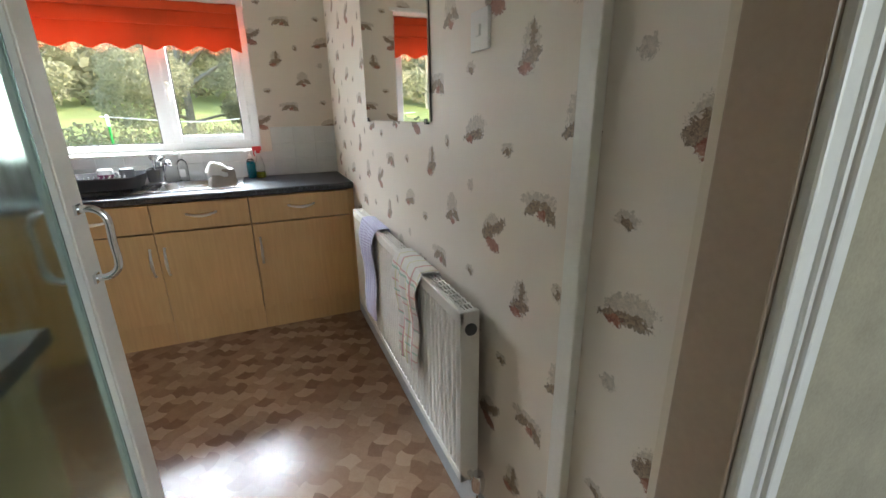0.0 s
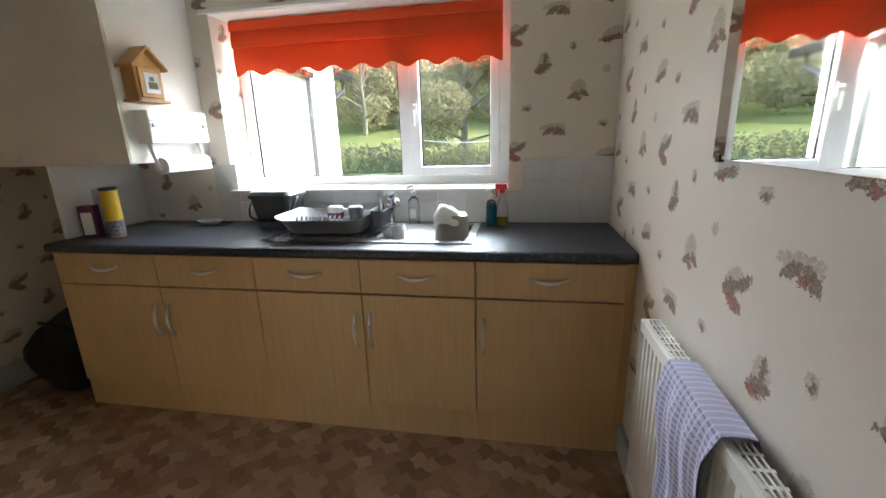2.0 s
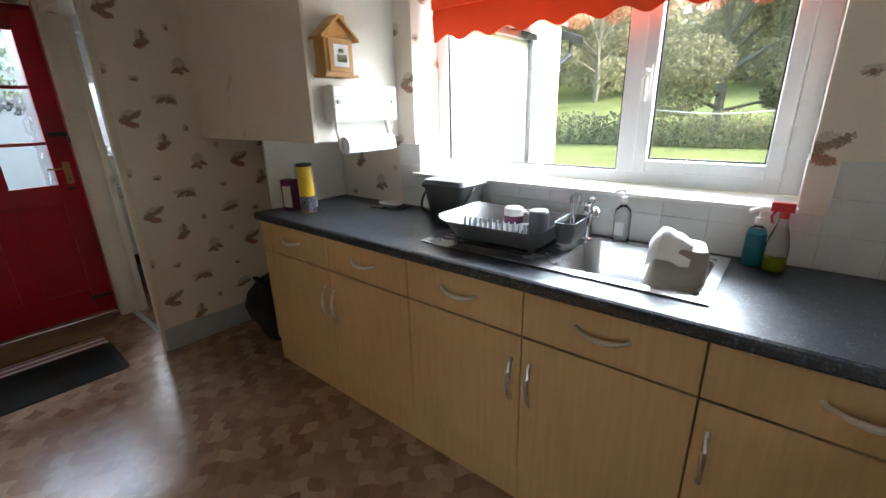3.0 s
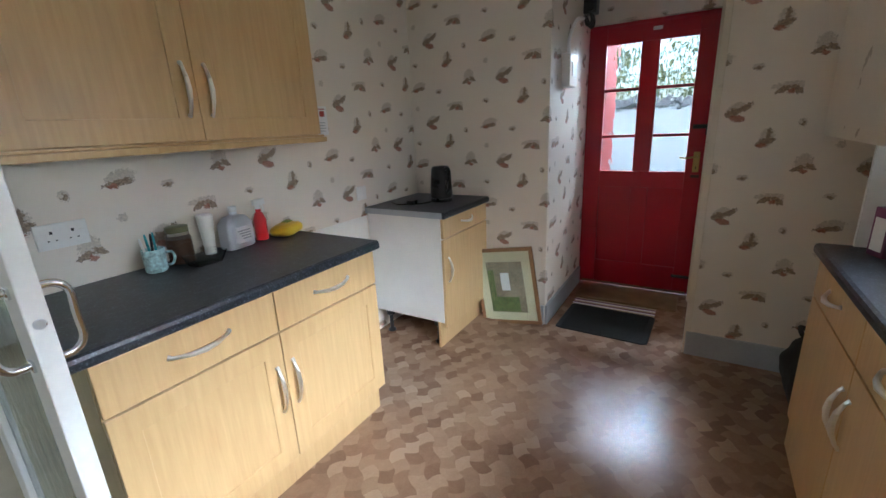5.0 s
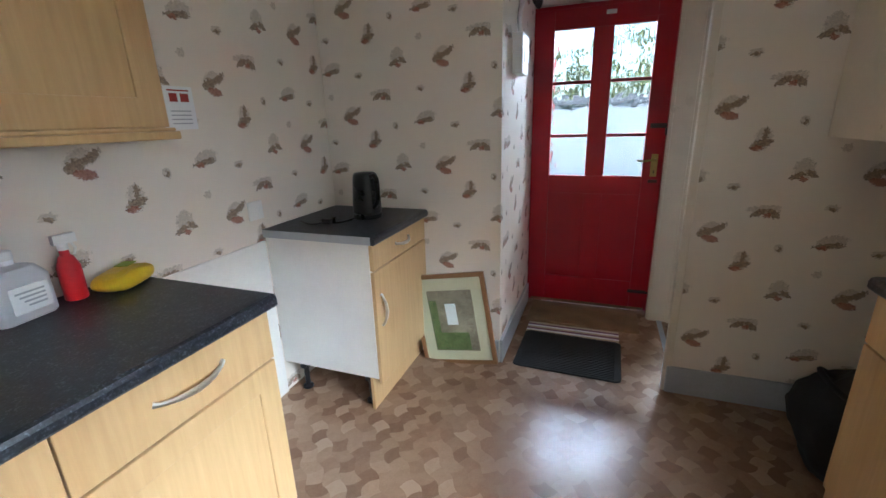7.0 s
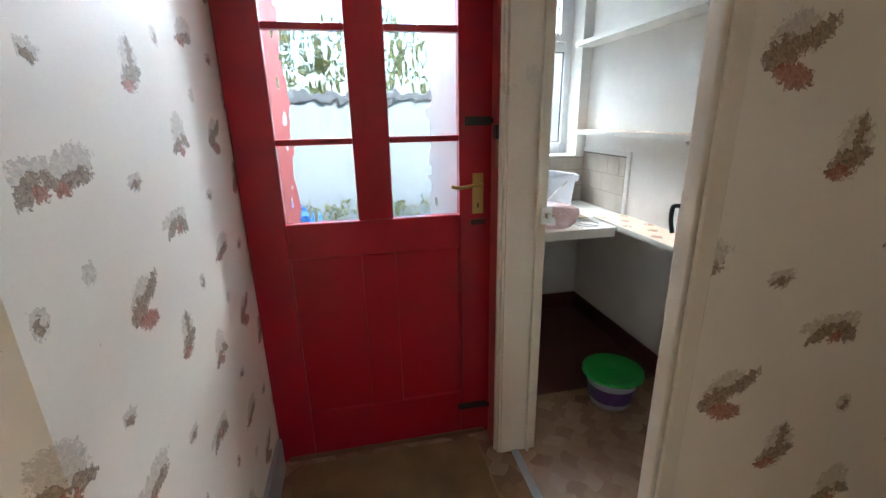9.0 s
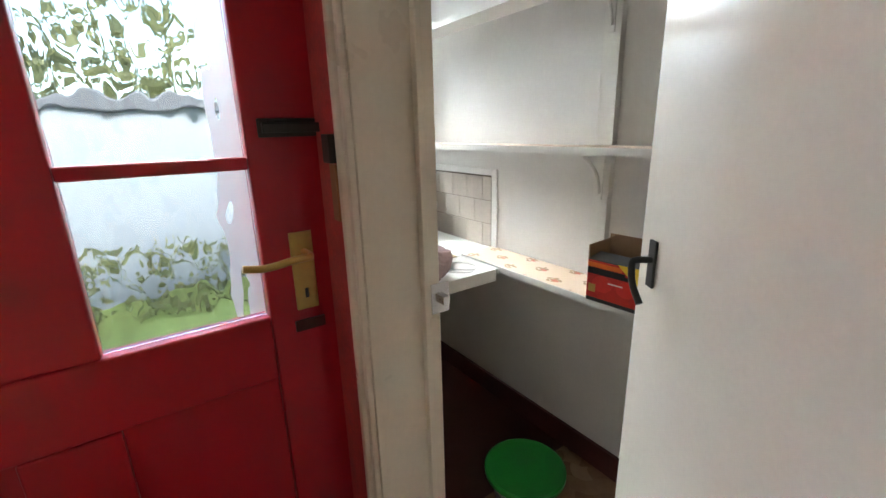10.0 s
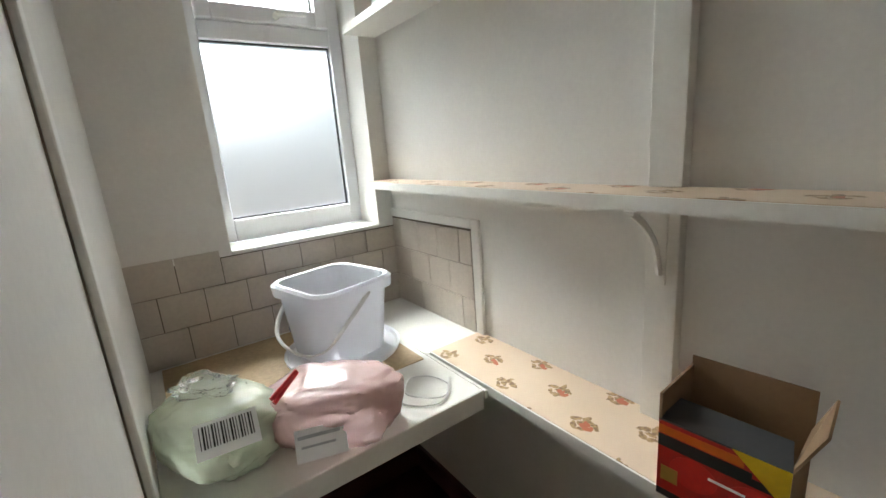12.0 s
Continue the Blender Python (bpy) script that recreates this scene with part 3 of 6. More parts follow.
def pantry_window():
    w = thing("window_2", (-5.66, (PY0 + PY1) / 2, PZ0), "white plastic pantry window with frosted glass and top light", "window", kind="structure")
    h = (PY1 - PY0) / 2
    boxes("window_frame", [(0, -h, 0.012, 0.06, -h + 0.045, 1.04), (0, h - 0.045, 0.012, 0.06, h, 1.04), (0, -h + 0.045, 0.012, 0.06, h - 0.045, 0.085), (0, -h + 0.045, 0.645, 0.06, h - 0.045, 0.7), (0, -h + 0.045, 1.0, 0.06, h - 0.045, 1.04)], M_upvc, w, bevel=0.004)
    s = boxes("sash", [(0.01, -h + 0.047, 0.702, 0.075, -h + 0.09, 0.998), (0.01, h - 0.09, 0.702, 0.075, h - 0.047, 0.998), (0.01, -h + 0.09, 0.702, 0.075, h - 0.09, 0.75), (0.01, -h + 0.09, 0.955, 0.075, h - 0.09, 0.998)], M_upvc, w, "top-hung opening light", 0.004)
    bm = bmesh.new()
    tube(bm, [(0.075, 0.03, 0.725), (0.095, 0.03, 0.725), (0.1, 0.06, 0.73), (0.098, 0.12, 0.732)], [0.012, 0.011, 0.01, 0.008])
    part("handle", bm, M_plastic, s, "white lever handle", 0, True)
    for y0, y1, z0, z1 in ((-h + 0.045, h - 0.045, 0.085, 0.645), (-h + 0.09, h - 0.09, 0.75, 0.955)):
        boxes("gasket", [(0.03, y0, z0, 0.042, y1, z0 + 0.005), (0.03, y0, z1 - 0.005, 0.042, y1, z1), (0.03, y1 - 0.005, z0 + 0.005, 0.042, y1, z1 - 0.005)], M_black, w, "black rubber seal")
        g = boxes("pane", [(0.03, y0 + 0.003, z0 + 0.003, 0.034, y1 - 0.003, z1 - 0.003)], M_frost, w, "frosted pane")
        g.visible_shadow = False
    boxes("window_sill", [(0.06, -h, 0.0, 0.215, h, 0.012)], M_white, w, "white painted sill", 0.003)


pantry_window()


# ---- doors ----
def pull_handle(parent, x, y, z0, z1, out):
    bm = bmesh.new()
    tube(bm, smooth_curve([(x, y, z0), (x + out * 0.6, y, z0 + 0.002), (x + out, y, z0 + 0.025), (x + out, y, (z0 + z1) / 2), (x + out, y, z1 - 0.025), (x + out * 0.6, y, z1 - 0.002), (x, y, z1)], 4), 0.0085, 10)
    for z in (z0, z1):
        add_box(bm, x - 0.002, y - 0.014, z - 0.011, x + math.copysign(0.005, out), y + 0.014, z + 0.011)
    part("handle", bm, M_chrome, parent, "chrome D-shaped pull handle", 0, True)


def glazed_door():
    # hinged at the west jamb, opened a right angle into the kitchen
    d = thing("door_1", (-0.925, -2.872, 0.012, 0, 0, -0.7), "white glazed hall door with obscured glass, standing open", "door", kind="structure")
    boxes("frame", [(-0.02, 0, 0, 0.02, 0.09, 2.0), (-0.02, 0.69, 0, 0.02, 0.78, 2.0), (-0.02, 0.09, 0, 0.02, 0.69, 0.16), (-0.02, 0.09, 1.9, 0.02, 0.69, 2.0)], M_white, d, bevel=0.003)
    boxes("glazing_bead", [(s * 0.012 - 0.006, y0, z0, s * 0.012 + 0.006, y1, z1) for s in (1, -1) for y0, y1, z0, z1 in ((0.09, 0.1, 0.16, 1.9), (0.68, 0.69, 0.16, 1.9), (0.1, 0.68, 0.16, 0.172), (0.1, 0.68, 1.888, 1.9))], M_white, d)
    g = boxes("pane", [(-0.003, 0.092, 0.162, 0.003, 0.688, 1.898)], M_reed, d, "greenish obscured glass pane")
    g.visible_shadow = False
    pull_handle(d, 0.02, 0.735, 0.945, 1.105, 0.05)
    pull_handle(d, -0.02, 0.735, 0.945, 1.105, -0.05)
    bm = bmesh.new()
    lathe(bm, [(0.011, 0), (0.011, 0.003)], 14)
    bm.transform(pose(0, 0.78, 1.04, -90))
    part("latch_plate", bm, M_steel, d, "round roller catch")


glazed_door()


def red_door():
    X, Y0 = -4.352, -1.843
    d = thing("door_2", (X, Y0, 0.012), "glossy red wooden back door with six obscured panes", "door", kind="structure")
    W, T = 0.862, 0.022
    c0, c1, c2, c3 = 0.13, 0.373, 0.495, 0.735
    rows = [(-T, 0, 0, T, c0, 2.02), (-T, c3, 0, T, W, 2.02), (-T, c0, 0, T, c3, 0.21), (-T, c0, 0.84, T, c3, 0.965), (-T, c0, 1.9, T, c3, 2.02), (-T, c1, 0.21, T, c2, 0.84), (-T, c1, 0.965, T, c2, 1.9)]
    boxes("frame", rows, M_red, d, bevel=0.004)
    for a, b in ((c0, c1), (c2, c3)):
        boxes("panel", [(-0.008, a, 0.21, 0.008, b, 0.84)], M_red, d, "recessed red lower panel")
        boxes("glazing_bar", [(-T + 0.004, a, z - 0.01, T - 0.004, b, z + 0.01) for z in (1.235, 1.577)], M_red, d, bevel=0.003)
        for z0, z1 in ((0.965, 1.225), (1.245, 1.567), (1.587, 1.9)):
            g = boxes("pane", [(-0.003, a + 0.001, z0 + 0.001, 0.003, b - 0.001, z1 - 0.001)], M_wavy, d, "wavy obscured glass")
            g.visible_shadow = False
    boxes("weatherboard", [(T, 0.03, 0.0, T + 0.006, W - 0.03, 0.02)], M_coir, d, "worn bottom edge")
    lock = boxes("lock_plate", [(T, 0.782, 0.966, T + 0.004, 0.822, 1.112)], M_brass, d, "brass lever lock plate", 0.001)
    bm = bmesh.new()
    tube(bm, smooth_curve([(T, 0.805, 1.075), (T + 0.042, 0.805, 1.075), (T + 0.05, 0.775, 1.076), (T + 0.047, 0.73, 1.07), (T + 0.045, 0.695, 1.075)], 4), 0.0062, 10)
    part("lever", bm, M_brass, lock, "", 0, True)
    boxes("keyhole", [(T + 0.004, 0.799, 0.988, T + 0.0052, 0.805, 1.006)], M_ink, lock)
    boxes("bolt", [(T, 0.755, 1.275, T + 0.006, 0.85, 1.305), (T + 0.006, 0.76, 1.282, T + 0.02, 0.86, 1.298)], M_iron, d, "dark painted slide bolt", 0.002)
    boxes("bolt", [(T, 0.72, 0.13, T + 0.006, 0.84, 0.155), (T + 0.006, 0.73, 0.135, T + 0.018, 0.86, 0.15)], M_iron, d, "dark painted lower bolt", 0.002)
    boxes("lower_catch", [(T, 0.775, 0.925, T + 0.006, 0.83, 0.945)], M_maroon, d, "painted-over keep")
    boxes("sticker", [(T, 0.44, 1.965, T + 0.001, 0.5, 1.99)], M_paperwhite, d, "small white sticker")
    boxes("nameplate", [(T, 0.66, 1.93, T + 0.003, 0.78, 1.955)], M_red, d)


red_door()
keep = thing("lock_keep", (-4.252, -0.9925, 1.1), "old iron lock keep on a worn brown plate", "lock keep", kind="structure")
boxes("keep", [(-0.016, -0.014, 0.145, 0.016, 0, 0.19)], M_iron, keep, "", 0.002)
boxes("plate", [(-0.012, -0.006, 0.05, 0.014, 0, 0.143)], M_frame, keep, "worn brown plate", 0.001)


def pantry_door():
    tip = Vector((-4.05, -0.41))
    hinge = Vector((-3.425, -0.835))
    a = math.degrees(math.atan2(tip.y - hinge.y, tip.x - hinge.x))
    d = thing("door_3", (hinge.x, hinge.y, 0.01, 0, 0, a), "glossy cream flush pantry door standing half open", "door", kind="structure")
    W = (tip - hinge).length
    boxes("leaf", [(0, -0.036, 0, W, 0, 1.98)], M_doorwhite, d, bevel=0.003)
    pl = boxes("handle_plate", [(W - 0.07, 0, 0.962, W - 0.043, 0.006, 1.06)], M_iron, d, "dark metal handle plate", 0.002)
    bm = bmesh.new()
    tube(bm, smooth_curve([(W - 0.058, 0.004, 1.02), (W - 0.056, 0.036, 1.02), (W - 0.058, 0.044, 1.01), (W - 0.07, 0.045, 0.975), (W - 0.096, 0.04, 0.942)], 4), 0.007, 10)
    part("lever", bm, M_iron, pl, "curved dark lever", 0, True)


pantry_door()
tagged(boxes("strike_plate", [(-4.2, -0.85, 0.955, -4.1985, -0.81, 1.015), (-4.1985, -0.832, 0.975, -4.185, -0.818, 0.99)], M_steel), "small steel strike plate with latch hook on the pantry jamb", "strike plate", "", "structure")


# ---- kitchen units ----
def bow_handle(parent, cx, y, cz, length, upright):
    pts = [(-0.5, 0), (-0.44, 0.35), (-0.22, 0.85), (0, 1), (0.22, 0.85), (0.44, 0.35), (0.5, 0)]
    rad = [0.008, 0.0055, 0.0075, 0.009, 0.0075, 0.0055, 0.008]
    bm = bmesh.new()
    path = [((cx, y - 0.028 * o, cz + length * s) if upright else (cx + length * s, y - 0.028 * o, cz + 0.012 * (1 - o))) for s, o in pts]
    tube(bm, path, rad, 8)
    part("handle", bm, M_satin, parent, "satin metal bow handle", 0, True)


def base_unit(m, w, side, label, shaker=False, kick=0.15, end=M_beech, group="kitchen base units"):
    """Front in the local plane y = 0, the body behind it; side: where the door's handle stands."""
    u = thing("base_unit", m, label, "kitchen unit", group)
    dp = 0.565
    boxes("body", [(0.002, 0.02, kick, 0.02, dp, 0.86), (w - 0.02, 0.02, kick, w - 0.002, dp, 0.86), (0.02, 0.02, kick, w - 0.02, dp, kick + 0.018), (0.02, dp - 0.01, kick + 0.018, w - 0.02, dp, 0.86)], end, u)
    boxes("plinth", [(0.001, 0.012 if not shaker else 0.05, 0, w - 0.001, 0.03 if not shaker else 0.068, kick - 0.003)], M_beech, u)
    dr = boxes("drawer_front", [(0.002, 0, 0.697, w - 0.002, 0.019, 0.852)], M_beech, u, "", 0.003)
    bow_handle(dr, w / 2, 0, 0.775, 0.15 if not shaker else 0.19, False)
    if shaker:
        e = 0.075
        bm = bmesh.new()
        frame_ring(bm, 0.002, kick, w - 0.002, 0.69, e, 0, 0.019)
        door = part("door", bm, M_beech, u, "", 0.003)
        boxes("panel", [(e, 0.006, kick + e, w - e, 0.015, 0.69 - e)], M_beech, door)
    else:
        door = boxes("door", [(0.002, 0, kick, w - 0.002, 0.019, 0.69)], M_beech, u, "", 0.003)
    hx = {"r": w - 0.035, "l": 0.035}[side]
    bow_handle(door, hx, 0, 0.525 if not shaker else 0.475, 0.16 if not shaker else 0.19, True)
    return u


for x0, x1, side in ((-2.717, -2.141, "r"), (-2.141, -1.627, "l"), (-1.627, -1.122, "r"), (-1.122, -0.623, "l"), (-0.623, -0.035, "l")):
    base_unit((x0, -0.582, 0), x1 - x0, side, "beech-effect kitchen base unit with a drawer over a plain door")
struct("filler_strip", [(-0.035, -0.565, 0, -0.002, -0.54, 0.86)], M_beech, "beech filler strip against the wallpaper", "trim")
base_unit((-1.005, -2.262, 0, 0, 0, 180), 0.549, "r", "beech-effect base unit with drawer and framed door", True, group="south base units")
base_unit((-1.554, -2.262, 0, 0, 0, 180), 0.549, "l", "beech-effect base unit with drawer and framed door", True, group="south base units")


def worktop(name, m, w, d, label, hole=None, edge=M_top):
    t = thing(name, m, label, "worktop")
    h = 0.038
    bm = bmesh.new()
    rows = [] if not hole else [(0, 0.02, hole[0], d), (hole[2], 0.02, w, d), (hole[0], 0.02, hole[2], hole[1]), (hole[0], hole[3], hole[2], d)]
    for x0, y0, x1, y1 in rows:
        add_box(bm, x0, y0, 0, x1, y1, h)
    back = 0.02 if hole else d
    ring = [(back, 0), (0.004, 0), (0, 0.006), (0, h - 0.014), (0.004, h - 0.004), (0.014, h), (back, h)]
    loft(bm, [[(x, y, z) for y, z in ring] for x in (0, w)])
    bmesh.ops.remove_doubles(bm, verts=bm.verts, dist=0.0001)
    part("top", bm, M_top, t)
    return t


worktop("worktop", (-2.727, -0.605, 0.862), 2.72, 0.603, "dark speckled laminate worktop with rounded front edge", (1.6, 0.155, 2.06, 0.53))
wt = worktop("worktop", (-0.965, -2.236, 0.862, 0, 0, 180), 1.155, 0.632, "dark speckled laminate worktop on two base units")
wt2 = worktop("worktop", (-2.752, -2.262, 0.862, 0, 0, 180), 0.616, 0.606, "small dark worktop with a bare grey cut end")
boxes("end_strip", [(-0.003, 0.02, 0.001, 0, 0.604, 0.037)], M_grey, wt2, "grey cut end")


def kettle_unit():
    u = thing("base_unit", (-2.765, -2.285, 0, 0, 0, 180), "narrow beech base unit with white side panel on legs", "kitchen unit")
    w, dp = 0.603, 0.58
    boxes("side_panel", [(0, 0.02, 0.18, 0.018, dp, 0.86)], M_white, u, "white melamine side")
    boxes("side_panel", [(w - 0.018, 0.02, 0.18, w, dp, 0.86)], M_white, u, "white melamine side")
    boxes("back_panel", [(0.018, dp - 0.01, 0.18, w - 0.018, dp, 0.86)], M_white, u)
    boxes("floor_panel", [(0.018, 0.02, 0.18, w - 0.018, dp - 0.01, 0.198)], M_white, u)
    boxes("plinth", [(0.0, 0.05, 0, w, 0.066, 0.178)], M_beech, u)
    dr = boxes("drawer_front", [(0.002, 0, 0.735, w - 0.002, 0.019, 0.855)], M_beech, u, "", 0.003)
    bow_handle(dr, w / 2, 0, 0.795, 0.15, False)
    door = boxes("door", [(0.002, 0, 0.15, w - 0.002, 0.019, 0.728)], M_beech, u, "", 0.003)
    bow_handle(door, 0.05, 0, 0.53, 0.16, True)
    for x, y in ((0.06, 0.1), (0.06, 0.5), (w - 0.06, 0.1), (w - 0.06, 0.5)):
        bm = bmesh.new()
        lathe(bm, [(0.028, 0), (0.028, 0.012), (0.014, 0.02), (0.014, 0.12), (0.03, 0.13), (0.03, 0.18)], 12, x, y)
        part("leg", bm, M_black, u, "black adjustable plastic leg", 0, True)


kettle_unit()


def wall_cupboard():
    c = thing("wall_cupboard", (-1.03, -2.515, 1.345, 0, 0, 180), "beech-effect wall cupboard with two framed doors", "wall cupboard")
    w, h = 1.085, 0.82
    boxes("body", [(0, 0.02, 0.02, w, 0.353, h)], M_beech, c)
    boxes("light_rail", [(-0.01, -0.022, 0, w + 0.012, 0.02, 0.022), (-0.005, -0.012, 0.022, w + 0.007, 0.02, 0.032)], M_beech, c, "moulded rail", 0.004)
    for x0, x1, hx in ((0.002, w / 2 - 0.001, w / 2 - 0.04), (w / 2 + 0.001, w - 0.002, w / 2 + 0.04)):
        e = 0.075
        bm = bmesh.new()
        frame_ring(bm, x0, 0.034, x1, h, e, 0, 0.019)
        d = part("door", bm, M_beech, c, "", 0.003)
        boxes("panel", [(x0 + e, 0.006, 0.034 + e, x1 - e, 0.015, h - e)], M_beech, d)
        bow_handle(d, hx, 0, 0.2, 0.17, True)


wall_cupboard()


def corner_cupboard():
    c = thing("corner_cupboard", (-3.368, -0.53, 1.267), "tall boxed-in cupboard over the worktop, front toned for shade", "cupboard")
    boxes("body", [(0, 0.014, 0, 1.158, 0.528, 1.13)], M_white, c)
    # cream tone paints in the front's shade; the window-lit side stays white
    boxes("front", [(0, 0, 0, 1.158, 0.013, 1.13)], M_cream, c, "front panel, darker than the side for its shade", 0.002)
    boxes("panel", [(0.645, 0.03, -0.366, 0.663, 0.527, 0)], M_white, c, "white side panel down to the worktop")


corner_cupboard()
struct("white_wall_panel", [(-2.755, -2.87, 0, -2.1, -2.862, 0.845)], M_white, "white painted board on the wall between the units", "panel")


# ---- kitchen: wall fittings ----
def splashback():
    gx = 0.152
    bm = bmesh.new()
    add_box(bm, 0, -0.006, 0, gx - 0.003, 0, 0.149)
    bmesh.ops.bevel(bm, geom=[e for e in bm.edges if all(v.co.y < -0.001 for v in e.verts)], offset=0.002, segments=1, affect="EDGES")
    me = bpy.data.meshes.new("tile")
    bm.to_mesh(me)
    bm.free()
    me.materials.append(M_tile)
    for i in range(15):
        x = -2.2 + i * gx * 0.965
        for j in range(3):
            z = 0.902 + j * 0.11
            over = WX0 - 0.06 < x < WX1 - 0.08
            if over and j == 2:
                continue
            t = new("tile", me)
            t.parent = w_north
            t.matrix_world = Matrix.Translation((x, -0.001, z)) @ Matrix.Diagonal((0.98, 1, 0.733 if not (over and j == 1) else 0.37, 1))


splashback()


def blind():
    b = thing("roman_blind", (-1.3, 0.13, 1.7), "bright orange fabric window blind with a scalloped hem", "blind")
    x0, x1 = -0.755, 0.755
    bm = bmesh.new()
    n = 144
    cols = []
    for i in range(n + 1):
        x = x0 + (x1 - x0) * i / n
        s = (i / n * 9.0) % 1.0
        hem = 0.026 + 0.015 * math.cos(2 * math.pi * s)
        prof = [(0.0, 0.055 - hem), (-0.006, 0.08), (-0.008, 0.125), (0.0, 0.16), (-0.014, 0.162), (-0.016, 0.2), (-0.004, 0.245), (-0.02, 0.247), (-0.02, 0.29), (0.0, 0.305)]
        cols.append([(x, y + 0.003 * math.sin(i * 0.35), z) for y, z in prof])
    v = [[bm.verts.new(p) for p in c] for c in cols]
    w = [[bm.verts.new((p[0], p[1] + 0.003, p[2])) for p in c] for c in cols]
    for i in range(n):
        for j in range(len(v[0]) - 1):
            bm.faces.new((v[i][j], v[i + 1][j], v[i + 1][j + 1], v[i][j + 1]))
            bm.faces.new((w[i][j], w[i][j + 1], w[i + 1][j + 1], w[i + 1][j]))
        bm.faces.new((v[i][0], w[i][0], w[i + 1][0], v[i + 1][0]))
    part("fabric", bm, M_orange, b, "", 0, True)
    boxes("headrail", [(x0, -0.006, 0.3, x1, 0.03, 0.31)], M_white, b)


blind()


def radiator():
    r = thing("radiator", (-0.03, -2.38, 0.25), "white panel radiator under the mirror", "radiator")
    L, Hh, D = 1.4, 0.56, 0.06
    bm = bmesh.new()
    n = 42
    prof = []
    for i in range(n):
        y0 = 0.02 + (L - 0.04) * i / n
        st = (L - 0.04) / n
        prof += [(-D + 0.002, y0), (-D + 0.002, y0 + st * 0.45), (-D + 0.011, y0 + st * 0.6), (-D + 0.011, y0 + st * 0.85)]
    prof.append((-D + 0.002, L - 0.02))
    lo = [bm.verts.new((x, y, 0.03)) for x, y in prof]
    hi = [bm.verts.new((x, y, Hh - 0.035)) for x, y in prof]
    for i in range(len(prof) - 1):
        bm.faces.new((lo[i], lo[i + 1], hi[i + 1], hi[i]))
    add_box(bm, -D + 0.012, 0.01, 0.03, -0.012, L - 0.01, Hh - 0.03)
    part("panel", bm, M_white, r, "ribbed steel panel")
    boxes("rail", [(-D, 0, 0, -D + 0.014, L, 0.032), (-D, 0, Hh - 0.037, -D + 0.014, L, Hh)], M_white, r, bevel=0.003)
    for y in (0, L - 0.012):
        boxes("end_panel", [(-D, y, 0.0, -0.002, y + 0.012, Hh)], M_white, r, bevel=0.003)
    k = 38
    rows = [(-D + 0.014, 0.012 + (L - 0.024) * i / k, Hh - 0.008, -0.004, 0.012 + (L - 0.024) * i / k + 0.008, Hh - 0.002) for i in range(k + 1)]
    rows += [(-D + 0.014 + 0.011 * j, 0.012, Hh - 0.006, -D + 0.018 + 0.011 * j, L - 0.012, Hh - 0.001) for j in range(4)]
    boxes("top_grille", rows, M_white, r, "slotted top grille")
    bm = bmesh.new()
    lathe(bm, [(0.017, 0), (0.017, 0.006), (0.009, 0.007)], 16)
    bm.transform(pose(-D / 2, -0.001, Hh - 0.05, 90))
    part("vent_plug", bm, M_darkgrey, r, "dark round plug")
    bm = bmesh.new()
    tube(bm, [(-D / 2, 0, 0.03), (-D / 2, -0.05, 0.03), (-D / 2, -0.055, -0.03), (-D / 2, -0.055, -0.25)], 0.009, 10)
    lathe(bm, [(0.018, 0.02), (0.02, 0.05), (0.016, 0.075)], 14, -D / 2, -0.055)
    part("valve", bm, M_chrome, r, "valve with white cap", 0, True)
    for y in (0.2, L - 0.23):
        boxes("bracket", [(-0.004, y, 0.1, 0.03, y + 0.03, 0.5)], M_white, r)


radiator()


def check_cloth(name, base, lines, n_y, n_z):
    m, nt, b = fresh(name, 0.9)
    s = split(nt, place(nt))
    col = base
    for ax, per, c, th in lines:
        k = mth(nt, "LESS_THAN", mth(nt, "FRACT", mth(nt, "DIVIDE", s[ax], per)), th)
        col = mixc(nt, mth(nt, "MULTIPLY", k, 0.7), col, c)
    nt.links.new(col, b.inputs["Base Color"])
    f, _ = nz(nt, place(nt), 220, 2)
    bump(nt, b, f, 0.5, 0.002)
    return m


M_towel1 = check_cloth("lilac_striped_cotton", (0.5, 0.48, 0.66), [(2, 0.014, (0.16, 0.14, 0.3), 0.35), (1, 0.02, (0.7, 0.7, 0.8), 0.3)], 1, 1)
M_towel2 = check_cloth("white_checked_cotton", (0.78, 0.76, 0.72), [(2, 0.06, (0.65, 0.3, 0.3), 0.1), (1, 0.055, (0.65, 0.6, 0.25), 0.1), (2, 0.085, (0.3, 0.5, 0.42), 0.08), (1, 0.12, (0.6, 0.25, 0.3), 0.08)], 1, 1)


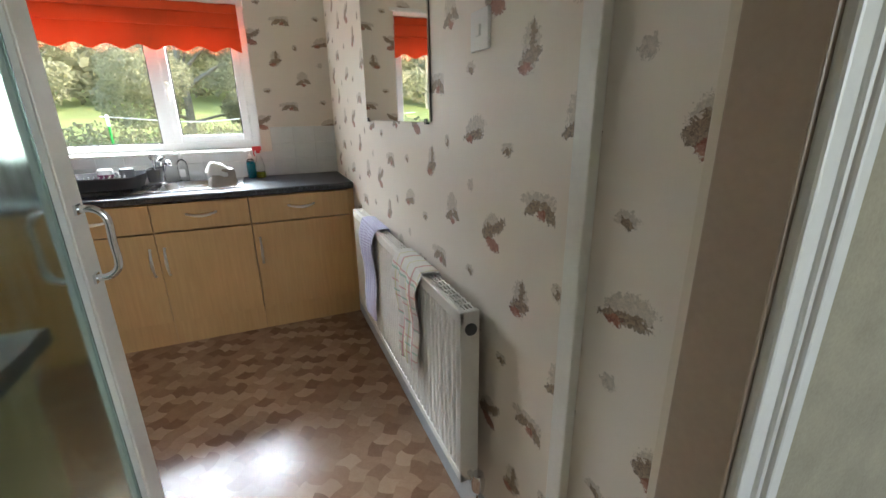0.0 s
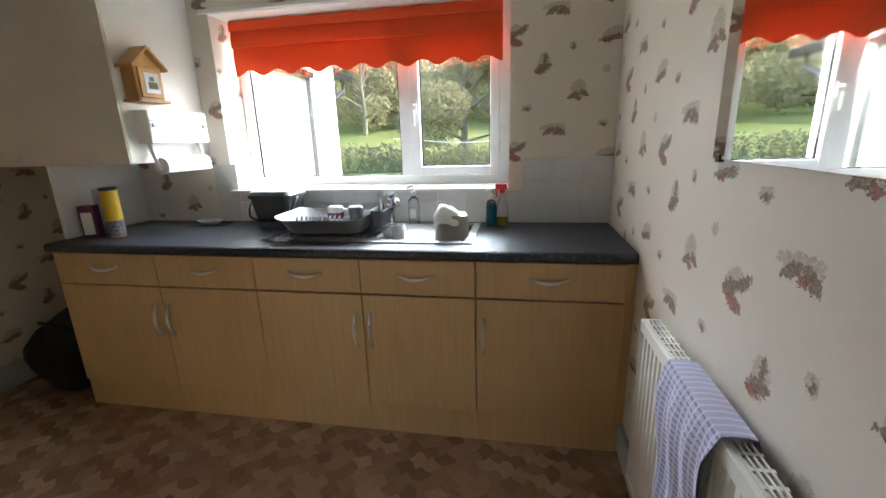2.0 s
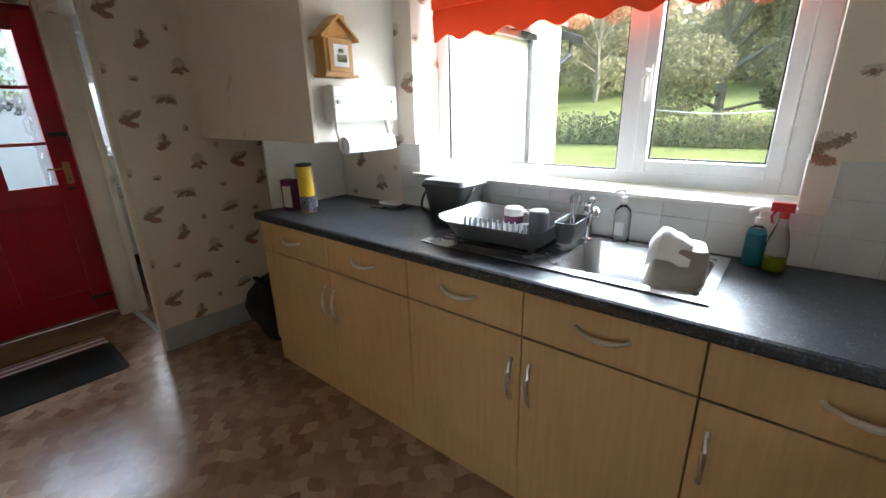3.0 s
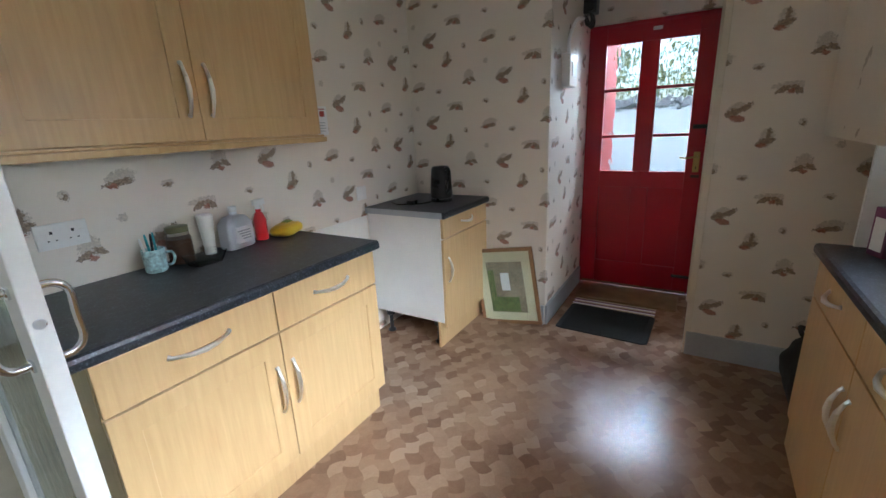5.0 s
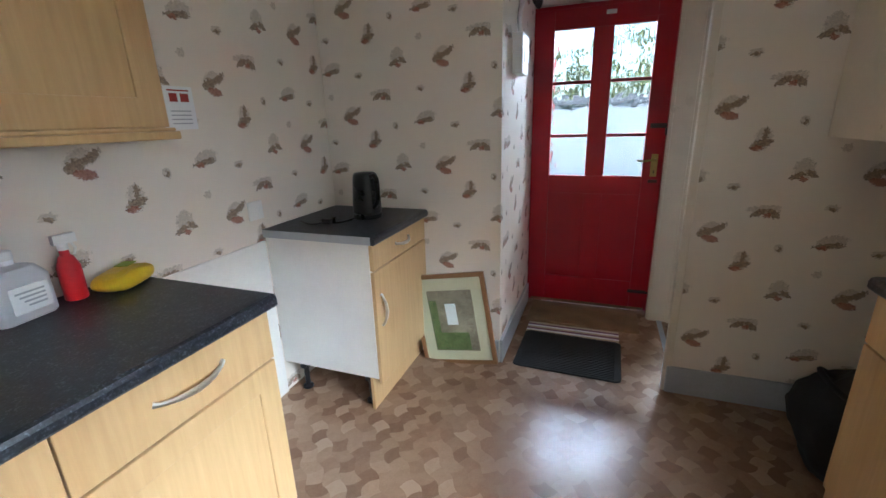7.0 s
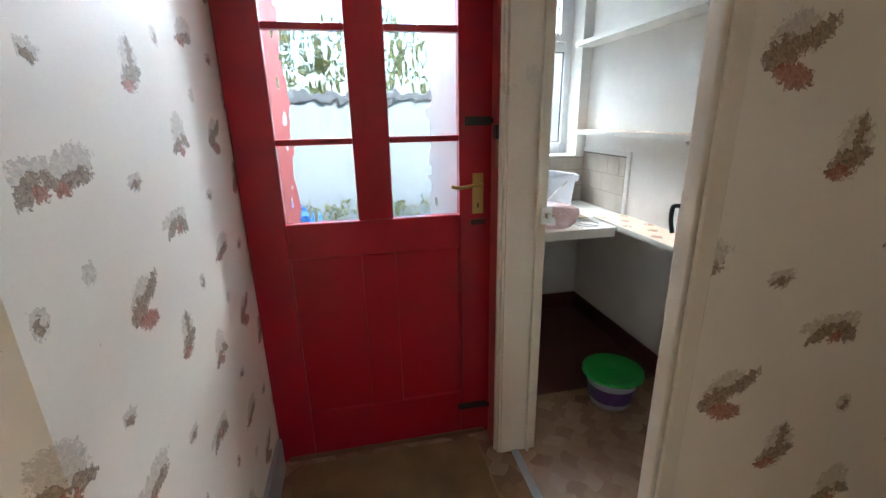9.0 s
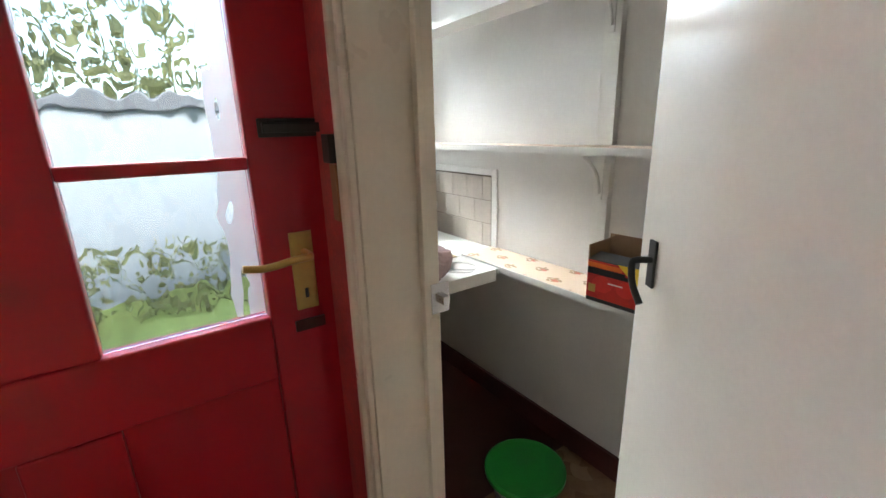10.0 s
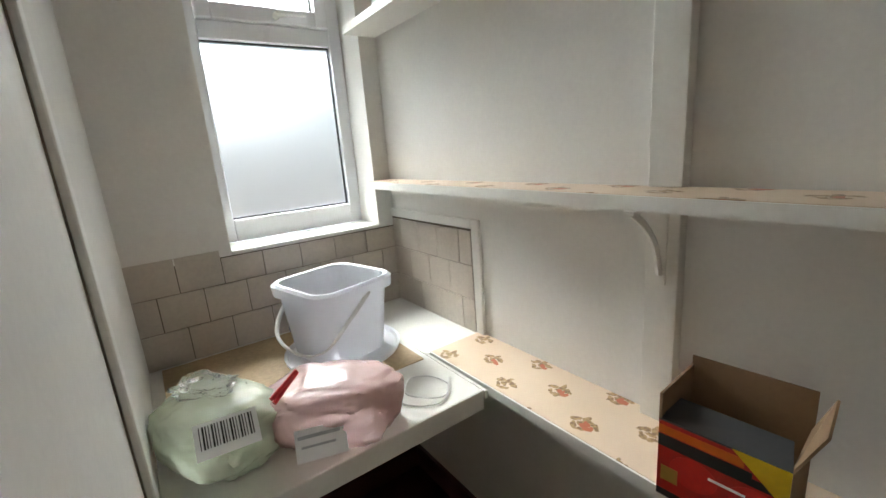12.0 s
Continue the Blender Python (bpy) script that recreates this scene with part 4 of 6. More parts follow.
def towel(y0, y1, drop, back, material, label):
    t = thing("tea_towel", (-0.06, (y0 + y1) / 2, 0.815), label, "tea towel")
    bm = bmesh.new()
    half = (y1 - y0) / 2
    prof = [(0.034, -back), (0.036, -0.02), (0.028, 0.004), (0.0, 0.008), (-0.032, 0.006), (-0.042, -0.012)] + [(-0.046 - 0.006 * math.sin(k), -0.012 - drop * k / 9) for k in range(1, 10)]
    n = 26
    rows = []
    for i in range(n + 1):
        f = i / n
        rows.append([(x - (0.004 + 0.005 * math.sin(f * 19 + j * 0.4)) * (j > 5), (-half + 2 * half * f) * (1 - 0.03 * max(0, j - 5)) , z - (0.025 * f * (j / 14) if j > 5 else 0)) for j, (x, z) in enumerate(prof)])
    for off in (0.0, 0.004):
        v = [[bm.verts.new((p[0], p[1], p[2])) if not off else bm.verts.new((p[0] + (off if p[2] < -0.005 and p[0] < 0 else 0), p[1], p[2] - (off if p[2] >= -0.005 else 0))) for p in r] for r in rows]
        for a, b in zip(v, v[1:]):
            for j in range(len(prof) - 1):
                bm.faces.new((a[j], b[j], b[j + 1], a[j + 1]))
    part("cloth", bm, material, t, "", 0, True)


towel(-1.51, -1.24, 0.44, 0.05, M_towel1, "lilac checked tea towel draped over the radiator")
towel(-2.1, -1.82, 0.36, 0.05, M_towel2, "white tea towel with coloured checks over the radiator")


def mirror():
    m = thing("mirror", (0, -1.55, 1.277), "frameless rectangular wall mirror with a worn bottom edge", "mirror")
    boxes("glass", [(-0.009, -0.43, 0, -0.004, 0.43, 0.7)], M_mirror, m, bevel=0.0015)
    boxes("backing", [(-0.004, -0.428, 0.002, 0.0, 0.428, 0.698)], M_black, m, "black backing")
    for y in (-0.41, 0.39):
        boxes("clip", [(-0.012, y, -0.006, 0, y + 0.02, 0.012)], M_iron, m, "metal mirror clip", 0.001)


mirror()


def plate(name, m, w, h, label, cat, rockers):
    t = thing(name, m, label, cat)
    boxes("faceplate", [(-w / 2, -0.009, -h / 2, w / 2, 0, h / 2)], M_plastic, t, "", 0.002)
    for x in rockers:
        boxes("rocker", [(x - 0.01, -0.013, -0.012, x + 0.01, -0.009, 0.012)], M_plastic, t, "", 0.001)
    return t


plate("light_switch", (0, -2.312, 1.485, 0, 0, -90), 0.086, 0.086, "square white plastic light switch on wallpaper", "light switch", (0,))
so = plate("double_socket", (-1.21, -2.87, 1.09, 0, 0, 180), 0.146, 0.086, "white plastic double socket above the worktop", "socket", (-0.055, 0.055))
for x in (-0.03, 0.03):
    for hole in ((x - 0.004, -0.0095, 0.008, x + 0.004, -0.0088, 0.018), (x - 0.014, -0.0095, -0.016, x - 0.008, -0.0088, -0.012), (x + 0.008, -0.0095, -0.016, x + 0.014, -0.0088, -0.012)):
        boxes("pin_hole", [hole], M_ink, so)
plate("wall_socket", (-2.72, -2.862, 1.0, 0, 0, 180), 0.086, 0.086, "white single socket behind the kettle unit", "socket", (0.02,))
no = thing("notice", (-2.45, -2.87, 1.44, 0, 0, 180), "small white paper notice with red blocks", "notice")
boxes("paper", [(-0.06, -0.001, -0.07, 0.06, 0, 0.085)], M_paperwhite, no)
boxes("print", [(-0.04, -0.0016, 0.03, -0.008, -0.001, 0.06), (0.005, -0.0016, 0.03, 0.04, -0.001, 0.06), (-0.045, -0.0016, 0.068, 0.045, -0.001, 0.073)], M_brick, no, "dark red print blocks")
boxes("print", [(-0.045, -0.0016, z, 0.04, -0.001, z + 0.004) for z in (-0.05, -0.035, -0.02, -0.005)], M_grey, no, "grey lines of print")


def wall_clock():
    c = thing("wall_clock", (-2.21, -0.405, 1.54, 0, 0, 90), "golden pine house-shaped key box with a floral picture", "key cabinet")
    boxes("body", [(-0.075, -0.07, 0.012, 0.075, 0, 0.16)], M_pine, c, "", 0.003)
    boxes("base", [(-0.09, -0.085, 0, 0.09, 0, 0.012)], M_pine, c, "", 0.002)
    bm = bmesh.new()
    loft(bm, [[(-0.075, y, 0.16), (0.075, y, 0.16), (0, y, 0.225)] for y in (-0.065, 0)])
    part("gable", bm, M_pine, c)
    for s in (-1, 1):
        bm = bmesh.new()
        loft(bm, [[(s * 0.1, y, 0.145), (s * 0.098, y, 0.157), (0, y, 0.245), (0, y, 0.231)] for y in (-0.09, 0)])
        part("roof_slope", bm, M_pine, c)
    boxes("chimney", [(0.035, -0.05, 0.2, 0.06, -0.02, 0.25)], M_pine, c)
    d = boxes("door", [(-0.06, -0.08, 0.022, 0.062, -0.07, 0.15)], M_pine, c, "", 0.003)
    boxes("picture", [(-0.036, -0.082, 0.042, 0.042, -0.08, 0.13)], M_paperwhite, d, "pale floral picture")
    boxes("print", [(-0.02, -0.0828, 0.06, 0.03, -0.082, 0.09), (-0.01, -0.0828, 0.095, 0.015, -0.082, 0.112)], M_leaf_pale, d)


wall_clock()


def roll_holder():
    r = thing("kitchen_roll_holder", (-2.21, -0.27, 1.28, 0, 0, 90), "white wall dispenser for foil with a paper roll below", "kitchen roll holder")
    w = 0.19
    boxes("box", [(-w, -0.075, 0.075, w, 0, 0.228)], M_plastic, r, "", 0.006)
    boxes("flap", [(-w + 0.01, -0.08, 0.125, w - 0.01, -0.074, 0.128), (-w + 0.01, -0.08, 0.18, w - 0.01, -0.074, 0.183)], M_grey, r)
    for x in (-w + 0.025, w - 0.03):
        boxes("catch", [(x - 0.01, -0.083, 0.15, x + 0.01, -0.074, 0.168)], M_grey, r, "grey catch", 0.002)
    for x in (-0.15, 0.165):
        bm = bmesh.new()
        loft(bm, [[(x + a, y0, z0), (x + a, y1, z0), (x + a, y1 - 0.045, z1), (x + a, y0 - 0.03, z1)] for a, y0, y1, z0, z1 in ((-0.007, -0.03, -0.003, 0.075, -0.05), (0.007, -0.03, -0.003, 0.075, -0.05))])
        part("arm", bm, M_plastic, r, "", 0.003)
    bm = bmesh.new()
    n = 26
    loft(bm, [[(x, -0.052 + rr * math.cos(2 * math.pi * i / n), -0.03 + rr * math.sin(2 * math.pi * i / n)) for i in range(n)] for x, rr in ((-0.14, 0.016), (-0.14, 0.04), (0.155, 0.04), (0.155, 0.016))])
    loft(bm, [[(x, -0.09, -0.035), (x, -0.092, -0.035), (x, -0.092, -0.06), (x, -0.09, -0.06)] for x in (-0.14, 0.155)])
    part("paper_roll", bm, M_paperwhite, r, "white paper roll", 0, True)


roll_holder()


# ---- on the sink worktop ----
def sink():
    s = thing("sink", (-1.635, -0.487, 0.9), "stainless steel inset sink with bowl and ribbed drainer", "sink")
    L, D = 0.99, 0.44
    bx0, by0, bx1, by1 = 0.535, 0.045, 0.955, 0.4
    boxes("rim", [(0, 0, 0.0015, L, by0, 0.006), (0, by1, 0.0015, L, D, 0.006), (0, by0, 0.0015, bx0, by1, 0.006), (bx1, by0, 0.0015, L, by1, 0.006)], M_steel, s, bevel=0.0015)
    bm = bmesh.new()
    cx, cy, w, d = (bx0 + bx1) / 2, (by0 + by1) / 2, bx1 - bx0, by1 - by0
    loft(bm, [rrect(cx, cy, w + 0.02, d + 0.02, 0.07, 0.0065), rrect(cx, cy, w, d, 0.065, 0.004), rrect(cx, cy, w - 0.01, d - 0.01, 0.06, -0.02), rrect(cx, cy, w - 0.05, d - 0.05, 0.05, -0.14), rrect(cx, cy, w - 0.11, d - 0.11, 0.04, -0.155)], False)
    f = [bm.verts.new(p) for p in rrect(cx, cy, w - 0.11, d - 0.11, 0.04, -0.155)]
    bm.faces.new(f)
    part("bowl", bm, M_steel, s, "", 0, True)
    for i in range(9):
        boxes("drainer_rib", [(0.04, 0.06 + i * 0.036, 0.006, 0.48, 0.072 + i * 0.036, 0.0085)], M_steel, s, "", 0.001)


sink()


def tap():
    t = thing("mixer_tap", (-1.115, -0.105, 0.906), "chrome single-lever kitchen mixer tap", "tap")
    bm = bmesh.new()
    lathe(bm, [(0.027, 0), (0.027, 0.008), (0.021, 0.012), (0.021, 0.09), (0.023, 0.1), (0.016, 0.115)], 20)
    part("body", bm, M_chrome, t, "", 0, True)
    bm = bmesh.new()
    tube(bm, smooth_curve([(0.0, -0.005, 0.05), (0.025, -0.03, 0.1), (0.05, -0.07, 0.135), (0.068, -0.105, 0.138), (0.074, -0.118, 0.118)], 5), 0.012, 12)
    part("spout", bm, M_chrome, t, "", 0, True)
    bm = bmesh.new()
    tube(bm, smooth_curve([(0, 0, 0.1), (0.003, -0.004, 0.14), (0.018, -0.018, 0.158), (0.04, -0.035, 0.165)], 4), [0.017] * 5 + [0.012] * 5 + [0.008] * 3, 10)
    part("lever", bm, M_chrome, t, "", 0, True)


tap()


def container(bm, w0, d0, w1, d1, h, r, th=0.003, foot=0.0):
    loft(bm, [rrect(0, 0, w0, d0, r, foot), rrect(0, 0, w1, d1, r, h), rrect(0, 0, w1 - 2 * th, d1 - 2 * th, r, h), rrect(0, 0, w0 - 2 * th, d0 - 2 * th, r, foot + th)])


def dish_rack():
    d = thing("dish_rack", (-1.37, -0.28, 0.909, 0, 0, 2), "grey plastic dish drainer with mugs and cutlery", "dish rack")
    bm = bmesh.new()
    n = 8
    def ring(w, dd, z, dip):
        out = []
        for x, y, zz in rrect(0, 0, w, dd, 0.06, z, n):
            out.append((x, y, z + dip * (abs(x) / (w / 2)) ** 2))
        return out
    loft(bm, [ring(0.36, 0.24, 0.012, 0), ring(0.43, 0.33, 0.064, 0.028), ring(0.45, 0.35, 0.07, 0.028), ring(0.45, 0.35, 0.065, 0.028), ring(0.42, 0.32, 0.06, 0.024), ring(0.35, 0.23, 0.02, 0)])
    part("tray", bm, M_greyplastic, d, "", 0, True)
    for i in range(12):
        bm = bmesh.new()
        tube(bm, [(-0.15 + i * 0.024, -0.06, 0.02), (-0.15 + i * 0.024, -0.06, 0.075), (-0.145 + i * 0.024, -0.06, 0.085)], [0.007, 0.006, 0.003], 6)
        part("prong", bm, M_palegrey, d, "", 0, True)
    bm = bmesh.new()
    container(bm, 0.06, 0.14, 0.075, 0.16, 0.075, 0.02, 0.003, 0.0)
    bm.transform(pose(0.25, 0.03, 0.03))
    part("cutlery_holder", bm, M_greyplastic, d, "", 0, True)
    for x, y, a in ((-0.16, -0.1, 1), (0.16, -0.1, 1), (-0.16, 0.1, 1), (0.16, 0.1, 1)):
        boxes("foot", [(x - 0.01, y - 0.01, 0, x + 0.01, y + 0.01, 0.014)], M_darkgrey, d)
    return d


dish_rack()


def mug(m, material, label, flip=False):
    g = thing("mug", m, label, "mug", "washed mugs")
    bm = bmesh.new()
    lathe(bm, [(0.032, 0), (0.038, 0.006), (0.04, 0.09), (0.037, 0.09), (0.034, 0.01)], 20)
    part("body", bm, material, g, "", 0, True)
    bm = bmesh.new()
    tube(bm, smooth_curve([(0.038, 0, 0.07), (0.06, 0, 0.068), (0.066, 0, 0.045), (0.055, 0, 0.022), (0.037, 0, 0.02)], 3), 0.005, 8)
    part("handle", bm, material, g, "", 0, True)
    return g


g1 = mug((-1.37, -0.22, 1.023, 180, 0, 30), M_plastic, "white mug with dark red band upside down in the rack")
boxes_b = bmesh.new()
lathe(boxes_b, [(0.0405, 0.03), (0.0408, 0.06), (0.0402, 0.06), (0.0398, 0.03)], 20, 0, 0, False)
part("band", boxes_b, M_purple, g1, "dark red band")
mug((-1.27, -0.2, 1.02, 180, 0, 100), M_greyplastic, "pale grey mug upside down in the dish rack")
for i, (dx, dy, tilt) in enumerate(((0.0, 0.0, 6), (0.012, 0.02, -8), (-0.01, 0.04, 10))):
    k = thing("cutlery", (-1.122 + dx, -0.26 + dy, 0.945, tilt, tilt * 0.7, 20 * i), "steel cutlery standing in the drainer holder", "cutlery", "cutlery in the holder")
    bm = bmesh.new()
    tube(bm, [(0, 0, 0), (0, 0, 0.1), (0, 0.001, 0.12), (0, 0.002, 0.14), (0, 0.003, 0.155)], [0.003, 0.0035, 0.005, 0.013, 0.004], 8, True, 0.4)
    part("piece", bm, M_steel, k, "", 0, True)


def sink_jug():
    j = thing("plastic_jug", (-0.775, -0.29, 0.75, 0, 5, 12), "taupe square plastic jug standing upside down in the sink", "jug")
    bm = bmesh.new()
    loft(bm, [rrect(0, 0, 0.17, 0.18, 0.03, 0.012), rrect(0, 0, 0.185, 0.195, 0.035, 0), rrect(0, 0, 0.185, 0.195, 0.035, 0.012), rrect(0, 0, 0.178, 0.188, 0.035, 0.016), rrect(0, 0, 0.135, 0.145, 0.03, 0.24), rrect(0, 0, 0.12, 0.13, 0.025, 0.25)])
    part("body", bm, mat("taupe_plastic", (0.36, 0.31, 0.27), 0.42), j, "", 0, True)
    c = thing("dishcloth", (-0.79, -0.315, 0.997, 0, 8, 12), "crumpled white dishcloth draped over the jug", "cloth")
    bm = bmesh.new()
    n = 20
    grid = []
    for a in range(n + 1):
        row = []
        for b in range(n + 1):
            x, y = (a / n - 0.5) * 0.125, (b / n - 0.5) * 0.135
            over = max(0.0, -x - 0.025) + max(0.0, -y - 0.03)
            q = Vector((x * 14, y * 14, 0.7))
            z = 0.012 + 0.03 * max(0.0, 1 - (x * x + y * y) / 0.006) - 1.1 * over + 0.014 * noise.noise(q) + 0.007 * noise.noise(q * 2.7)
            row.append((x * (1 - 1.6 * max(0.0, -x - 0.025) / 0.075 * 0.3), y, z))
        grid.append(row)
    for off in (0.0, 0.004):
        v = [[bm.verts.new((x, y, z + off)) for x, y, z in r] for r in grid]
        for r0, r1 in zip(v, v[1:]):
            for k in range(n):
                bm.faces.new((r0[k], r1[k], r1[k + 1], r0[k + 1]))
    part("cloth", bm, M_paperwhite, c, "", 0, True)


sink_jug()


def bottle(m, prof, material, label, cap=None, capmat=None, fill=None, cat="bottle", name="bottle"):
    b = thing(name, m, label, cat)
    bm = bmesh.new()
    lathe(bm, prof, 20)
    part("body", bm, material, b, "", 0, True)
    if fill:
        bm = bmesh.new()
        lathe(bm, [(max(r - 0.003, 0.001), z) for r, z in prof if z < fill[0]] + [(prof[2][0] - 0.003, fill[0])], 20)
        part("contents", bm, fill[1], b, "coloured liquid", 0, True)
    if cap:
        bm = bmesh.new()
        for c in cap:
            c(bm)
        part("top", bm, capmat, b, "", 0, True)
    return b


def pump(z):
    return [lambda bm: lathe(bm, [(0.012, z), (0.012, z + 0.02), (0.004, z + 0.022), (0.004, z + 0.045)], 12),
            lambda bm: tube(bm, [(0, 0, z + 0.045), (-0.01, -0.01, z + 0.047), (-0.03, -0.02, z + 0.04)], 0.006, 8)]


def trigger(z):
    return [lambda bm: lathe(bm, [(0.013, z), (0.013, z + 0.018)], 12), lambda bm: add_box(bm, -0.035, -0.009, z + 0.018, 0.022, 0.009, z + 0.045),
            lambda bm: tube(bm, [(-0.022, 0, z + 0.02), (-0.03, 0, z), (-0.024, 0, z - 0.02)], 0.004, 6)]


sq = [(0.026, 0), (0.03, 0.004), (0.03, 0.1), (0.026, 0.125), (0.011, 0.14), (0.011, 0.15)]
s1 = bottle((-1.0, -0.06, 0.906), sq, M_clear, "clear washing-up liquid bottle with white pump", pump(0.15), M_plastic)
boxes("label", [(-0.016, -0.031, 0.03, 0.016, -0.0305, 0.08)], M_paperwhite, s1, "white paper label")
bottle((-0.592, -0.06, 0.9), [(0.024, 0), (0.028, 0.004), (0.028, 0.1), (0.022, 0.12), (0.011, 0.128), (0.011, 0.135)], M_clear, "clear hand soap bottle with turquoise liquid", pump(0.135), M_plastic, (0.105, mat("turquoise_liquid", (0.01, 0.3, 0.42), 0.2)))
bottle((-0.535, -0.08, 0.9), [(0.026, 0), (0.03, 0.004), (0.03, 0.08), (0.022, 0.12), (0.012, 0.15), (0.012, 0.165)], M_clear, "clear spray bottle with red trigger and yellow liquid", trigger(0.165), M_redplastic, (0.04, mat("yellow_green_liquid", (0.35, 0.4, 0.02), 0.2)))


def food_caddy():
    c = thing("food_caddy", (-1.735, -0.135, 0.9), "charcoal plastic food waste caddy with lid", "food caddy")
    bm = bmesh.new()
    container(bm, 0.17, 0.16, 0.225, 0.2, 0.165, 0.03)
    part("bin", bm, M_darkgrey, c, "", 0, True)
    bm = bmesh.new()
    loft(bm, [rrect(0, 0, 0.24, 0.212, 0.03, 0.163), rrect(0, 0, 0.245, 0.217, 0.03, 0.178), rrect(0, 0, 0.22, 0.19, 0.03, 0.197), rrect(0, 0, 0.18, 0.15, 0.03, 0.2)])
    part("lid", bm, M_darkgrey, c, "", 0, True)
    bm = bmesh.new()
    tube(bm, smooth_curve([(-0.118, 0, 0.165), (-0.125, -0.06, 0.13), (-0.1, -0.112, 0.07), (0, -0.118, 0.05), (0.1, -0.112, 0.07), (0.125, -0.06, 0.13), (0.118, 0, 0.165)], 5), 0.006, 8)
    part("handle", bm, M_black, c, "", 0, True)


food_caddy()
tm = thing("table_mat", (-2.2, -0.1, 0.9, 0, 0, 8), "small black mat on the worktop", "mat")
boxes("mat", [(-0.1, -0.06, 0, 0.1, 0.06, 0.004)], M_black, tm, "", 0.001)
di = thing("soap_dish", (-2.2, -0.1, 0.904), "small oval white dish on a black mat", "dish")
bm = bmesh.new()
loft(bm, [[(a * math.cos(t * math.pi / 14), b * math.sin(t * math.pi / 14), z) for t in range(28)] for a, b, z in ((0.05, 0.03, 0), (0.08, 0.048, 0.02), (0.077, 0.045, 0.02), (0.045, 0.026, 0.005))])
part("dish", bm, M_plastic, di, "", 0, True)


def carton(m, w, d, h, material, label, front=None, name="carton"):
    c = thing(name, m, label, "packet")
    boxes("box", [(-w / 2, -d / 2, 0, w / 2, d / 2, h)], material, c, "", 0.002)
    if front:
        boxes("print", [(-w * 0.36, -d / 2 - 0.0008, h * 0.12, w * 0.36, -d / 2, h * 0.8)], front, c, "pale printed panel")
    return c


carton((-2.6, -0.45, 0.9, 0, 0, 20), 0.07, 0.055, 0.165, M_purple, "plum and white food carton on the worktop", M_plastic)
carton((-2.585, -0.36, 0.9, 0, 0, 22), 0.085, 0.06, 0.24, mat("pale_blue_card", (0.5, 0.55, 0.68), 0.5), "tall pale blue carton beside the tin")
y1 = bottle((-2.49, -0.42, 0.9), [(0.038, 0), (0.039, 0.004), (0.039, 0.235), (0.037, 0.24)], M_yellow, "tall yellow drum of food with dark lid", [lambda bm: lathe(bm, [(0.04, 0.237), (0.04, 0.25), (0.036, 0.252)], 22)], M_iron, None, "drum", "food_drum")
bm = bmesh.new()
lathe(bm, [(0.0392, 0.005), (0.0396, 0.07), (0.0392, 0.085)], 22, 0, 0, False)
part("print", bm, mat("mixed_print", (0.12, 0.12, 0.16), 0.4, var=0.9, scale=60, fine=120), y1, "dark multicoloured print band")


# black bag on the floor
def black_bag():
    b = thing("black_bag", (-3.02, -0.4, 0), "slumped black fabric bag on the floor under the cupboard", "bag")
    bm = bmesh.new()
    bmesh.ops.create_icosphere(bm, subdivisions=5, radius=1)
    for v in bm.verts:
        p = v.co.copy()
        r = 1 + 0.16 * noise.noise(p * 1.6) + 0.05 * noise.noise(p * 5)
        lean = 1 - 0.45 * max(0, p.z)
        v.co = Vector((p.x * 0.25 * r * lean + 0.08 * max(0, p.z), p.y * 0.17 * r * lean, max(0.0, 0.22 + p.z * 0.25 * r)))
    part("body", bm, M_cloth_black, b, "", 0, True)
    bm = bmesh.new()
    tube(bm, smooth_curve([(0.0, -0.08, 0.4), (0.03, -0.14, 0.44), (0.12, -0.14, 0.43), (0.14, -0.08, 0.38)], 5), 0.01, 8)
    part("strap", bm, M_cloth_black, b, "", 0, True)


black_bag()


# ---- on the south worktop ----
def pen_mug():
    p = mug((-1.43, -2.77, 0.9, 0, 0, 150), mat("teal_floral_china", (0.45, 0.62, 0.62), 0.3, var=0.6, scale=50), "white and teal floral mug holding pens")
    tagged(p, group="worktop clutter")
    for i, (a, b, c) in enumerate(((0.01, 0.01, M_ink), (-0.012, 0.0, M_teal), (0.0, -0.014, M_teal), (0.014, -0.006, M_plastic))):
        k = thing("pen", (-1.43 + a, -2.77 + b, 0.91, 14 - 9 * i, 8 * i - 10, 0), "pen standing in the floral mug", "pen", "pens in the mug")
        bm = bmesh.new()
        lathe(bm, [(0.002, 0), (0.0045, 0.01), (0.0045, 0.125), (0.003, 0.14)], 8)
        part("barrel", bm, c, k)


pen_mug()
jr = bottle((-1.545, -2.8, 0.9), [(0.044, 0), (0.047, 0.005), (0.047, 0.1), (0.04, 0.118), (0.04, 0.13)], M_clear, "glass storage jar with brown contents", [lambda bm: lathe(bm, [(0.042, 0.128), (0.042, 0.15), (0.038, 0.152)], 20)], mat("olive_lid", (0.16, 0.15, 0.06), 0.4), (0.1, M_brown), "jar", "jar")
pb = thing("plastic_tub", (-1.575, -2.69, 0.9), "crumpled clear plastic food tray", "food tray")
bm = bmesh.new()
container(bm, 0.11, 0.08, 0.15, 0.11, 0.045, 0.02, 0.002)
part("tray", bm, M_clear, pb, "", 0, True)
bottle((-1.665, -2.8, 0.9), [(0.02, 0), (0.022, 0.03), (0.034, 0.17), (0.03, 0.175)], M_plastic, "white cream tube standing on its cap", [lambda bm: lathe(bm, [(0.023, 0), (0.023, 0.028)], 16)], M_plastic, None, "tube", "cream_tube")


